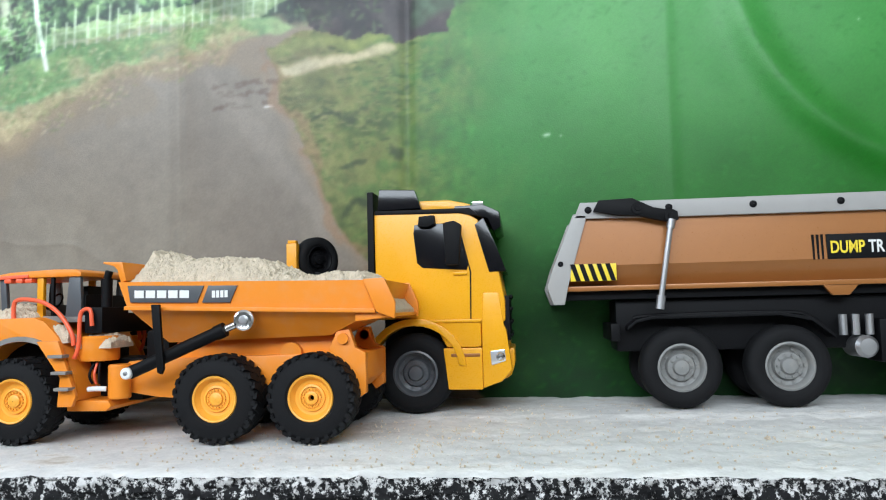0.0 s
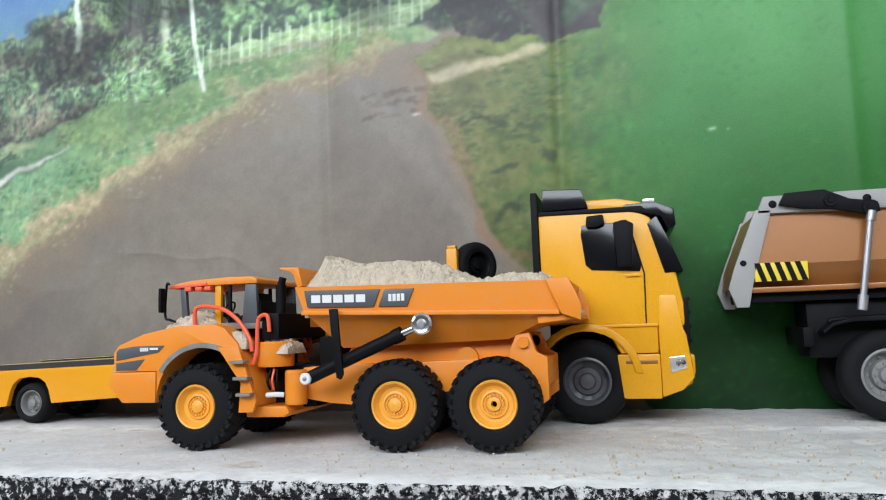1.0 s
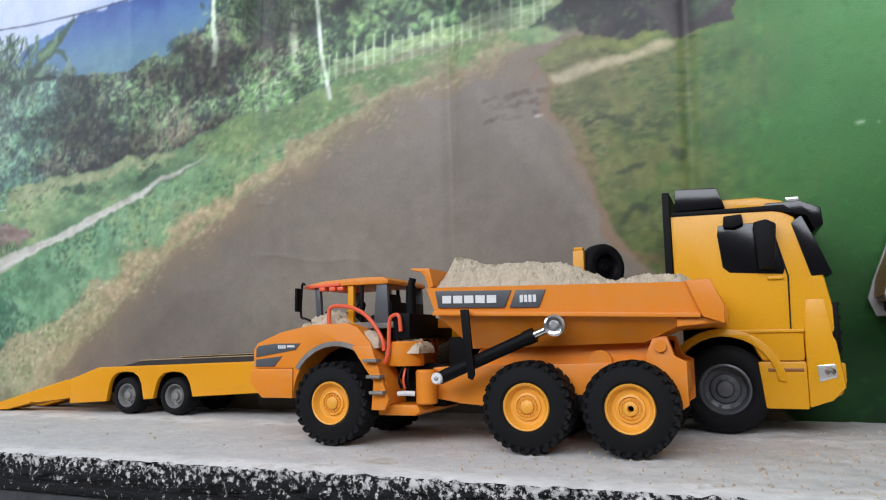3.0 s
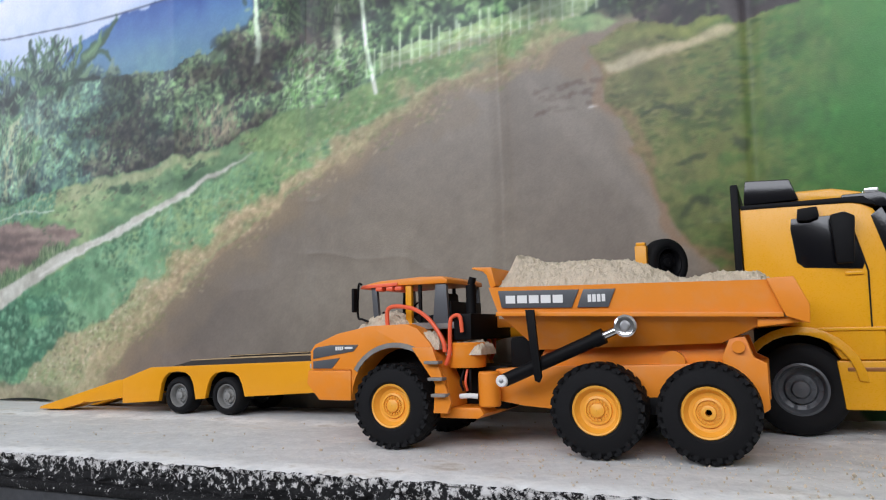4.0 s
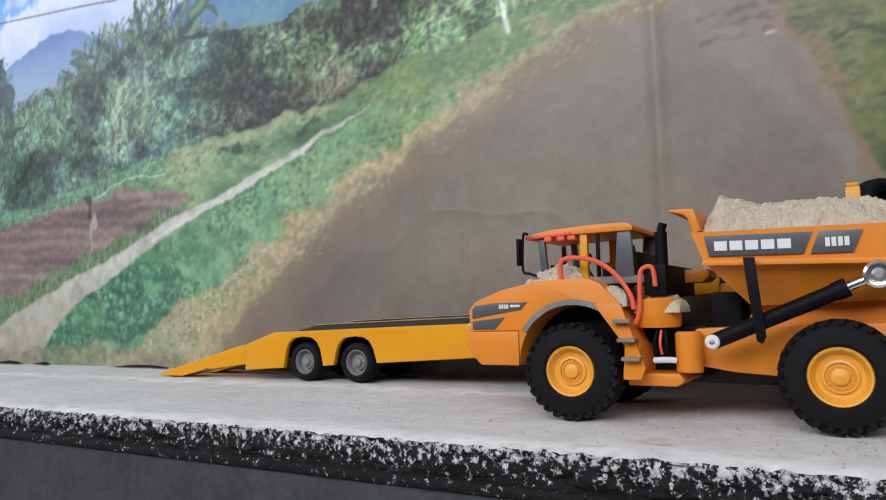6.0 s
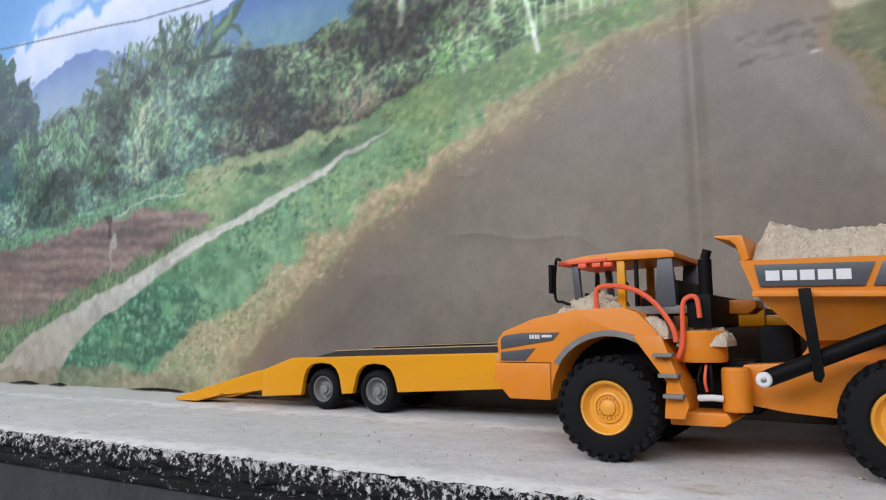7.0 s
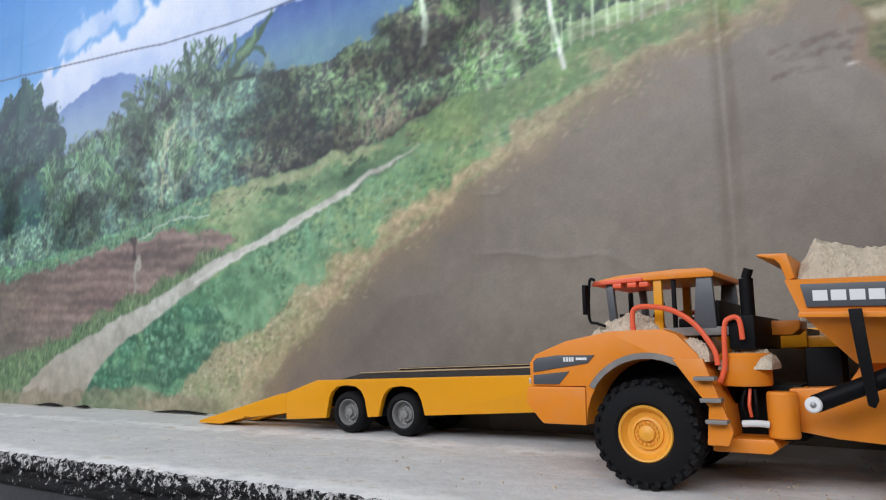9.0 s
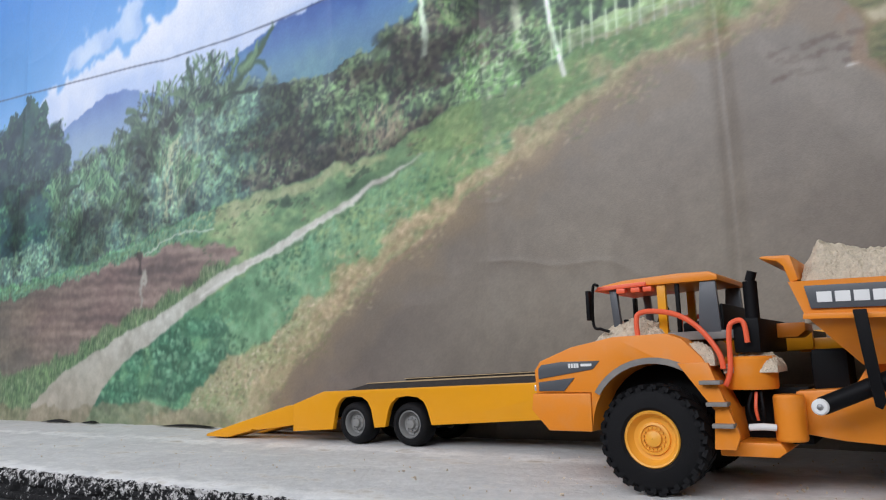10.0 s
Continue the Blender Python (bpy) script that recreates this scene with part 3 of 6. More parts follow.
# poles, trunks and fence
for x, z0, z1, w, c in [(-0.335, 0.447, 0.62, 0.0055, tone(206, 204, 194)), (-0.249, 0.42, 0.60, 0.009, tone(98, 76, 70)), (-0.207, 0.425, 0.60, 0.0070, tone(172, 166, 150)), (-0.262, 0.43, 0.60, 0.005, tone(76, 58, 58))]:
    line([(x, z1), (x + 0.001, (z0 + z1) / 2), (x + 0.002, z0)], w, c, 0.92, rag=0.012, taper=0.85)
line([(-0.178, 0.58), (-0.166, 0.44), (-0.153, 0.378)], 0.0031, tone(222, 222, 212), 0.95)
line([(-0.045, 0.56), (-0.045, 0.43)], 0.0022, tone(172, 172, 158), 0.8)
palm = area([(-0.31, 0.49), (-0.29, 0.56), (-0.2, 0.58), (-0.19, 0.48), (-0.25, 0.46)], 0.03)
dabs(palm, 260, 0.018, 0.0024, 110, 60, [tone(82, 108, 70), tone(42, 52, 46), tone(116, 132, 88)], 0.8, 114)
dabs(area([(-0.28, 0.45), (-0.20, 0.45), (-0.16, 0.40), (-0.24, 0.37), (-0.29, 0.38)], 0.02), 420, 0.007, 0.0024, 60, 70, [tone(164, 172, 142), tone(114, 150, 88), tone(92, 128, 76), tone(52, 66, 50)], 0.75, 115)
crowns(area([(-0.13, 0.44), (-0.13, 0.50), (0.19, 0.49), (0.19, 0.455), (0.0, 0.445)], 0.01), 90, 0.020, 0.014, GREEN, 97, 20)
FENCE = area([(-0.15, 0.402), (-0.15, 0.425), (-0.04, 0.438), (0.08, 0.450), (0.16, 0.455), (0.10, 0.425), (0.0, 0.416)], 0.010)
lay(FENCE, tone(134, 148, 100), tone(176, 178, 140), tone(118, 134, 86), blend=FINE, amount=0.8)
for k in range(24):
    x = -0.17 + k * 0.0125 + 0.005 * rng.random()
    z = 0.400 + (x + 0.16) * 0.10
    line([(x, z), (x + 0.001, z + 0.028 + 0.016 * rng.random())], 0.0014, tone(184, 182, 164), 0.85)
line([(-0.15, 0.418), (0.0, 0.432), (0.13, 0.447)], 0.0012, tone(170, 170, 148), 0.7)
line([(-0.15, 0.407), (0.0, 0.42), (0.1, 0.432)], 0.0012, tone(158, 158, 132), 0.6)

# road
lay(area([(-0.06, 0.378), (0.20, 0.41), (0.42, 0.40), (0.50, -0.02), (-0.62, -0.02), (-0.40, 0.195)], 0.01), tone(120, 108, 82), tone(140, 122, 94), blend=FINE)
ROAD = area([(0.097, 0.399), (0.02, 0.386), (-0.07, 0.360), (-0.150, 0.326), (-0.232, 0.283), (-0.333, 0.226), (-0.436, 0.165), (-0.512, 0.108), (-0.590, 0.040), (-0.63, -0.02), (0.36, -0.02), (0.28, 0.055), (0.201, 0.169), (0.184, 0.200), (0.151, 0.271), (0.127, 0.324), (0.119, 0.364), (0.112, 0.385), (0.143, 0.401), (0.20, 0.404), (0.20, 0.409), (0.143, 0.407)], 0.009, 0.005)
lay(ROAD, tone(112, 101, 90), tone(127, 116, 102), tone(141, 131, 115), blend=0.7 * fbm(0.14, 410) + 0.3 * FINE, contrast=1.7)
grain = np.random.default_rng(8).random(GX.shape)
lay(ROAD, tone(92, 84, 76), tone(142, 132, 120), blend=grain, amount=0.08, contrast=1)
lay(ROAD * np.clip((GZ - 0.22) / 0.16, 0, 1), tone(126, 118, 108), tone(146, 138, 128), blend=fbm(0.05, 412, 4), amount=0.5)
lay(ROAD * np.clip((-0.22 - GX) / 0.3, 0, 1), tone(98, 86, 82), tone(122, 108, 102), blend=fbm(0.06, 413, 4), amount=0.6)
rim = ROAD * (1 - area([(0.07, 0.380), (-0.06, 0.345), (-0.14, 0.308), (-0.22, 0.262), (-0.32, 0.205), (-0.42, 0.145), (-0.50, 0.085), (-0.57, 0.02), (-0.60, -0.02), (0.32, -0.02), (0.20, 0.15), (0.135, 0.27), (0.11, 0.34)], 0.016, 0.016))
lay(rim, tone(134, 112, 86), tone(152, 130, 102), blend=PATCH, amount=0.40)
for k in range(36):
    x, z = rng.uniform(0.045, 0.115), rng.choice([0.322, 0.335, 0.348]) + rng.uniform(-0.004, 0.004)
    line([(x, z), (x + rng.uniform(0.003, 0.012), z + rng.uniform(-0.001, 0.002))], 0.0016, tone(92, 74, 62), 0.6, rag=0.01)
line([(0.1075, 0.3195), (0.1150, 0.3202)], 0.0014, tone(216, 213, 206), 1.0)
line([(0.045, 0.355), (0.08, 0.31), (0.12, 0.25), (0.18, 0.18)], 0.011, tone(146, 137, 126), 0.30, rag=0.03)

VERGE = [(0.09, 0.403), (0.01, 0.389), (-0.07, 0.364), (-0.152, 0.330), (-0.236, 0.286), (-0.337, 0.231), (-0.44, 0.170), (-0.52, 0.110), (-0.60, 0.045), (-0.65, -0.01)]
line(VERGE, 0.012, tone(148, 128, 94), 0.50, rag=0.05, taper=2.6)
line([(x - 0.012, z + 0.010) for x, z in VERGE], 0.011, tone(176, 154, 116), 0.38, rag=0.07, taper=1.5)
line([(x + 0.03, z - 0.02) for x, z in VERGE[2:]], 0.014, tone(132, 116, 94), 0.42, rag=0.06, taper=2.4)
strip = np.zeros(GX.shape)
for x, z in VERGE:
    strip = np.maximum(strip, np.clip(1.4 - np.hypot(GX - x + 0.02, (GZ - z - 0.01) * 1.3) / 0.06, 0, 1))
strip = strip * (GX < 0.06)
dabs(strip > 0.3 + 0.4 * PATCH, 1300, 0.0060, 0.0022, 20, 45, [tone(126, 138, 78), tone(190, 172, 130), tone(146, 126, 88), tone(104, 122, 70), tone(206, 190, 152)], 0.32, 121)

# verge and the green field beyond it
FIELD = area([(0.112, 0.385), (0.119, 0.364), (0.127, 0.324), (0.151, 0.271), (0.184, 0.200), (0.201, 0.169), (0.28, 0.055), (0.36, -0.02), (1.2, -0.02), (1.2, 1.0), (0.30, 1.0), (0.19, 0.45), (0.17, 0.405), (0.13, 0.397)], 0.008, 0.003)
lay(FIELD, tone(64, 78, 36), tone(86, 98, 46), tone(112, 112, 60), tone(80, 100, 46), blend=0.6 * fbm(0.05, 420, 4, 1.8) + 0.4 * FINE, contrast=2.8)
lay(FIELD * np.clip((0.20 - GX) / 0.08, 0, 1), tone(118, 104, 62), tone(146, 130, 84), blend=fbm(0.02, 421, 3, 2.0), amount=0.5, contrast=3)
dabs(FIELD * (GX < 0.30) * (fbm(0.04, 450) > 0.5), 1300, 0.0065, 0.0020, 5, 25, [tone(48, 60, 28), tone(122, 120, 68), tone(78, 96, 44), tone(142, 134, 86), tone(66, 92, 40)], 0.55, 116)
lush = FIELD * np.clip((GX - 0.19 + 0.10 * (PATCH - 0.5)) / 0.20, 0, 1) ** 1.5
# green mixed paler with height: low shade and upper sheen put into the colour
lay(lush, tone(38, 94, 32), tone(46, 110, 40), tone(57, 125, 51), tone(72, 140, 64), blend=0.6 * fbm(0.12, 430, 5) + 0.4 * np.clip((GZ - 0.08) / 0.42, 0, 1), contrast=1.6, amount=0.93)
# shade low down behind the trucks, painted as two darker greens
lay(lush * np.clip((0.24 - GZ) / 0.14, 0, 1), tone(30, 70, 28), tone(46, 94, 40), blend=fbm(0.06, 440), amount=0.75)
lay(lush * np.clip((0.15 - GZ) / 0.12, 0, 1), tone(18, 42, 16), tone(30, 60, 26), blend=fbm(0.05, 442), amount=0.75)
# sheen of the upper vinyl, painted as a paler green
lay(lush * np.clip((GZ - 0.24) / 0.22, 0, 1) * np.clip((GX - 0.3) / 0.1, 0, 1), tone(84, 160, 86), tone(114, 180, 114), blend=fbm(0.16, 441, 3), amount=0.40)
lay(FIELD * np.clip((0.27 - GX) / 0.06, 0, 1) * np.clip((0.25 - GZ) / 0.1, 0, 1), tone(58, 78, 36), tone(90, 104, 52), blend=FINE, amount=0.6)
dabs(lush > 0.15 + 0.5 * FINE, 2600, 0.0055, 0.0022, 0, 60, [tone(42, 104, 38), tone(70, 134, 60), tone(54, 120, 48), tone(36, 88, 32)], 0.25, 117)
line([(0.116, 0.372), (0.122, 0.345), (0.130, 0.318), (0.154, 0.265), (0.187, 0.195), (0.205, 0.165), (0.28, 0.055)], 0.007, tone(138, 104, 74), 0.55, rag=0.06)
for x, z, w in [(0.165, 0.300, 0.020), (0.18, 0.304, 0.020), (0.155, 0.296, 0.014), (0.20, 0.245, 0.014), (0.21, 0.205, 0.016), (0.25, 0.26, 0.012)]:
    line([(x, z), (x + w, z + 0.003)], 0.0042, tone(46, 58, 30), 0.75, rag=0.05)
line([(0.128, 0.361), (0.16, 0.364), (0.20, 0.371), (0.250, 0.378)], 0.0060, tone(182, 168, 134), 0.9, rag=0.014)
line([(0.125, 0.384), (0.17, 0.388), (0.24, 0.390)], 0.0070, tone(124, 132, 66), 0.8, rag=0.02)
DUSK = area([(0.140, 0.452), (0.155, 0.424), (0.165, 0.405), (0.185, 0.397), (0.22, 0.398), (0.269, 0.388), (0.286, 0.397), (0.314, 0.400), (0.325, 0.42), (0.33, 0.60), (0.15, 0.60)], 0.016)
lay(DUSK, tone(34, 30, 36), tone(54, 44, 50), tone(70, 62, 62), blend=fbm(0.03, 460, 4), amount=0.96, contrast=2.4)
dabs(DUSK * (GX < 0.24), 300, 0.007, 0.003, 45, 80, [tone(46, 50, 42), tone(76, 86, 60), tone(28, 26, 32)], 0.8, 118)
lay(area([(0.275, 0.40), (0.275, 0.62), (0.40, 0.62), (0.36, 0.43)], 0.012, 0.016), tone(58, 78, 56), tone(78, 108, 78), blend=FINE, amount=0.75)
line([(0.4135, 0.2715), (0.4185, 0.272)], 0.0015, tone(196, 216, 196), 0.9)
dabs(FIELD > 0.5, 14, 0.002, 0.001, 0, 90, [tone(204, 216, 204)], 0.8, 119)

# uneven tone, haze and grain of the print
plants = np.clip(WOODS + MEADOW + FIELD * (GX < 0.34) + TREE, 0, 1) * (1 - ROAD) * (1 - 0.7 * np.clip(PATHWAY, 0, 1))
thick = np.clip(WOODS - MEADOW, 0, 1)
ART[:] = ART * (1 + (thick * np.clip((fbm(0.05, 621, 4, 1.3) - 0.5) * 2.4, -0.34, 0.30))[..., None])
ART[:] = ART * (1 + thick[..., None] * np.array((-0.08, 0.02, -0.08)))
ART[:] = ART * (1 + (0.30 * (fbm(0.008, 601, 3) - 0.5) * plants)[..., None])
ART[:] = ART + ((fbm(0.18, 611, 3) - 0.5) * plants)[..., None] * np.array((0.10, 0.02, 0.03))
grey = ART.mean(-1, keepdims=True)
west = np.clip((0.24 - GX) / 0.1, 0, 1)[..., None] * np.clip((0.56 - GZ) / 0.06, 0, 1)[..., None]
ART[:] = ART + (grey - ART) * 0.20 * west
ART[:] = ART + (np.array(tone(150, 164, 176)) - ART) * 0.09 * west * np.clip((-0.1 - GX) / 0.5, 0, 1)[..., None]
ART[:] = ART * (1 + 0.08 * west * np.clip((0.36 - GZ) / 0.08, 0, 1)[..., None] * (1 - ROAD)[..., None])
for _ in range(2):
    edge = np.pad(ART, ((1, 1), (1, 1), (0, 0)), mode="edge")
    ART[:] = 0.6 * ART + 0.1 * (edge[:-2, 1:-1] + edge[2:, 1:-1] + edge[1:-1, :-2] + edge[1:-1, 2:])
speck = np.random.default_rng(3).random(GX.shape)
ART[:] = np.clip(ART * (1 + (speck[..., None] - 0.5) * 0.05), 0.01, 0.97)


def crease(x, at, width):
    return np.exp(-((x - at) / width) ** 2)


def banner_relief():
    """How far the hanging sheet stands out towards the camera side: folds, sag and fine creases."""
    out = np.zeros(GX.shape)
    for at, sign, deep in ((-1.30, 1, 1), (-0.86, -1, 0.8), (-0.480, 1, 1), (-0.250, 1, 2.3), (0.001, -1, 3.0), (0.266, -1, 2.4), (0.545, 1, 0.8), (0.80, -1, 1)):
        at = at + 0.003 * np.sin(GZ * 7 + at * 40)
        out += sign * deep * (0.0008 * crease(GX, at, 0.008) + 0.0021 * np.exp(-np.abs(GX - at) / 0.05))
    out += 0.007 * (fbm(0.32, 501, 2) - 0.5) + 0.0008 * (fbm(0.09, 511, 2) - 0.5)
    ridged = 1 - np.abs(2 * fbm(0.11, 521, 2) - 1)
    out += 0.0004 * (GX < 0.28) * ridged ** 14 * np.clip(fbm(0.2, 531, 2) * 4 - 1.8, 0, 1)
    ring = np.hypot((GX - 0.86) / 1.0, (GZ - 0.46) / 1.0)
    out += 0.006 * np.exp(-((ring - 0.25) / 0.017) ** 2)
    return out


def banner():
    relief = banner_relief()
    co = np.stack([GX, -relief, GZ], -1).reshape(-1, 3).astype(np.float32)
    idx = np.arange(BW * BH).reshape(BH, BW)
    quads = np.stack([idx[:-1, :-1], idx[:-1, 1:], idx[1:, 1:], idx[1:, :-1]], -1).reshape(-1, 4).astype(np.int32)
    me = bpy.data.meshes.new("banner")
    me.vertices.add(len(co))
    me.vertices.foreach_set("co", co.ravel())
    me.loops.add(quads.size)
    me.loops.foreach_set("vertex_index", quads.ravel())
    me.polygons.add(len(quads))
    me.polygons.foreach_set("loop_start", np.arange(0, quads.size, 4, dtype=np.int32))
    me.update(calc_edges=True)
    me.polygons.foreach_set("use_smooth", np.ones(len(quads), bool))
    # vertex colours hold the picture plus the field's painted shade and sheen
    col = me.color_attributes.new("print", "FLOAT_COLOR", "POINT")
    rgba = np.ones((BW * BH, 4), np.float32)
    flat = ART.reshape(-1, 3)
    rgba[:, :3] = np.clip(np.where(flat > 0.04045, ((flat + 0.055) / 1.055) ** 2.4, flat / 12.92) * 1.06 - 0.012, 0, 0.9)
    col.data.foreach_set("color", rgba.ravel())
    m = bpy.data.materials.new("printed vinyl")
    m.use_nodes = True
    t = m.node_tree
    p = t.nodes["Principled BSDF"]
    a = t.nodes.new("ShaderNodeVertexColor")
    a.layer_name = "print"
    weave, soft, b, co_n = t.nodes.new("ShaderNodeTexNoise"), t.nodes.new("ShaderNodeTexNoise"), t.nodes.new("ShaderNodeBump"), t.nodes.new("ShaderNodeTexCoord")
    weave.inputs["Scale"].default_value, soft.inputs["Scale"].default_value = 700, 30
    for n in (weave, soft):
        t.links.new(co_n.outputs["Object"], n.inputs["Vector"])
    b.inputs["Strength"].default_value, b.inputs["Distance"].default_value = 0.12, 0.001
    t.links.new(weave.outputs["Fac"], b.inputs["Height"])
    t.links.new(b.outputs[0], p.inputs["Normal"])
    r = t.nodes.new("ShaderNodeMapRange")
    r.inputs["To Min"].default_value, r.inputs["To Max"].default_value = 0.33, 0.46
    t.links.new(soft.outputs["Fac"], r.inputs["Value"])
    t.links.new(r.outputs[0], p.inputs["Roughness"])
    p.inputs["Specular IOR Level"].default_value = 0.38
    t.links.new(a.outputs["Color"], p.inputs["Base Color"])
    me.materials.append(m)
    ob = new("backdrop", me)
    return tagged(ob, "large printed vinyl banner with a country road, hills and meadow, creased by folds", "backdrop", kind="structure")


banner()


def hem_gaps():
    """Black curved strips for the shaded gaps where the sheet lifts off the ledge."""
    for x0, x1, lift in ((-1.15, -1.07, 0.0045), (-1.03, -0.99, 0.0035), (-0.82, -0.70, 0.0030)):
        n = 14
        own = bmesh.new()
        rows = [[own.verts.new((x0 + (x1 - x0) * i / n, y, -0.0012 + lift * math.sin(math.pi * i / n) * h)) for i in range(n + 1)] for y, h in ((-0.016, 0.1), (-0.014, 0.8), (-0.006, 1.0))]
        for p, q in zip(rows, rows[1:]):
            for i in range(n):
                own.faces.new((p[i], p[i + 1], q[i + 1], q[i]))
        tagged(part("hem_gap_shade", own, BLACK), "black strip for the shaded gap under the banner's lower edge", "banner hem", group="curled hem pieces", kind="structure")


hem_gaps()


# ---- concrete ledge ----
CONCRETE = material("dusty grey concrete", (0.63, 0.625, 0.615), 0.92, vary=0.36, scale=13, bump=0.35, bump_scale=300)


def dusted(m):
    """White dust lying in ragged bands along the ledge, and sandy stains."""
    t = m.node_tree
    p = t.nodes["Principled BSDF"]
    old = p.inputs["Base Color"].links[0].from_socket
    co, sep = t.nodes.new("ShaderNodeTexCoord"), t.nodes.new("ShaderNodeSeparateXYZ")
    t.links.new(co.outputs["Object"], sep.inputs[0])
    squash, n = t.nodes.new("ShaderNodeMapping"), t.nodes.new("ShaderNodeTexNoise")
    squash.inputs["Scale"].default_value = (0.55, 1.0, 1.0)
    n.inputs["Scale"].default_value, n.inputs["Detail"].default_value, n.inputs["Roughness"].default_value = 42, 6, 0.6
    t.links.new(co.outputs["Object"], squash.inputs["Vector"])
    t.links.new(squash.outputs[0], n.inputs["Vector"])
    last = old
    for low, mid, high, gain, colour in ((-0.150, -0.122, -0.100, 0.17, (0.86, 0.85, 0.83, 1)), (-0.335, -0.312, -0.285, 0.20, (0.82, 0.81, 0.79, 1)), (-0.30, -0.20, -0.10, -0.04, (0.44, 0.39, 0.32, 1))):
        rise, fall, low_of, add, cut, mix = t.nodes.new("ShaderNodeMapRange"), t.nodes.new("ShaderNodeMapRange"), t.nodes.new("ShaderNodeMath"), t.nodes.new("ShaderNodeMath"), t.nodes.new("ShaderNodeMapRange"), t.nodes.new("ShaderNodeMix")
        for node, edge in ((rise, low), (fall, high)):
            node.inputs["From Min"].default_value, node.inputs["From Max"].default_value = edge, mid
            t.links.new(sep.outputs["Y"], node.inputs["Value"])
        low_of.operation = "MINIMUM"
        t.links.new(rise.outputs[0], low_of.inputs[0])
        t.links.new(fall.outputs[0], low_of.inputs[1])
        add.operation = "MULTIPLY_ADD"
        t.links.new(low_of.outputs[0], add.inputs[0])
        add.inputs[1].default_value = gain
        t.links.new(n.outputs["Fac"], add.inputs[2])
        cut.inputs["From Min"].default_value, cut.inputs["From Max"].default_value = 0.56, 0.72
        cut.inputs["To Max"].default_value = 0.85
        t.links.new(add.outputs[0], cut.inputs["Value"])
        mix.data_type = "RGBA"
        mix.inputs["B"].default_value = colour
        t.links.new(cut.outputs[0], mix.inputs["Factor"])
        t.links.new(last, mix.inputs["A"])
        last = mix.outputs["Result"]
    t.links.new(last, p.inputs["Base Color"])
    return m


dusted(CONCRETE)
PLASTER = material("plain plaster", (0.36, 0.345, 0.32), 0.9, vary=0.08, scale=5)
DARKFLOOR = material("dark floor", (0.16, 0.15, 0.14), 0.8, vary=0.2, scale=6)


def flaked(name):
    """Black paint that has flaked off a pale rough edge."""
    m = material(name, (0.011, 0.011, 0.012), 0.75, vary=0.4, scale=60, bump=0.8, bump_scale=330, spec=0.2)
    t = m.node_tree
    p = t.nodes["Principled BSDF"]
    old = p.inputs["Base Color"].links[0].from_socket
    co, n = t.nodes.new("ShaderNodeTexCoord"), t.nodes.new("ShaderNodeTexNoise")
    map_ = t.nodes.new("ShaderNodeMapping")
    map_.inputs["Scale"].default_value = (1.15, 1.0, 0.9)
    map_.inputs["Rotation"].default_value = (0, radians(25), 0)
    n.inputs["Scale"].default_value, n.inputs["Detail"].default_value, n.inputs["Roughness"].default_value = 200, 8, 0.72
    t.links.new(co.outputs["Object"], map_.inputs["Vector"])
    t.links.new(map_.outputs[0], n.inputs["Vector"])
    sep = t.nodes.new("ShaderNodeSeparateXYZ")
    t.links.new(co.outputs["Object"], sep.inputs[0])
    rise = t.nodes.new("ShaderNodeMapRange")
    rise.inputs["From Min"].default_value, rise.inputs["From Max"].default_value = -0.030, -0.009
    rise.inputs["To Min"].default_value, rise.inputs["To Max"].default_value = -0.10, 0.040
    t.links.new(sep.outputs["Z"], rise.inputs["Value"])
    add = t.nodes.new("ShaderNodeMath")
    t.links.new(n.outputs["Fac"], add.inputs[0])
    t.links.new(rise.outputs[0], add.inputs[1])
    cut = t.nodes.new("ShaderNodeValToRGB")
    cut.color_ramp.elements[0].position, cut.color_ramp.elements[1].position = 0.50, 0.56
    t.links.new(add.outputs[0], cut.inputs["Fac"])
    mix = t.nodes.new("ShaderNodeMix")
    mix.data_type = "RGBA"
    mix.inputs["B"].default_value = (0.62, 0.61, 0.60, 1)
    t.links.new(cut.outputs["Color"], mix.inputs["Factor"])
    t.links.new(old, mix.inputs["A"])
    t.links.new(mix.outputs["Result"], p.inputs["Base Color"])
    return m


FLAKED = flaked("flaked black paint")
EDGE_Y = -0.320


def ledge_z(y):
    """The worn top falls a little towards its front."""
    return float(np.interp(y, [EDGE_Y, -0.25, -0.14, -0.105, 0.16], [-0.0066, -0.0045, -0.0040, -0.0020, -0.0008]))


def lip(x):
    """The broken front arris."""
    p = Vector((x, 0, 0))
    return Vector((x, EDGE_Y + 0.004 * noise.fractal(p * 90, 0.7, 2.0, 4), ledge_z(EDGE_Y) - 0.0030 + 0.0022 * noise.fractal(p * 140 + Vector((0, 5, 0)), 0.7, 2.0, 3)))


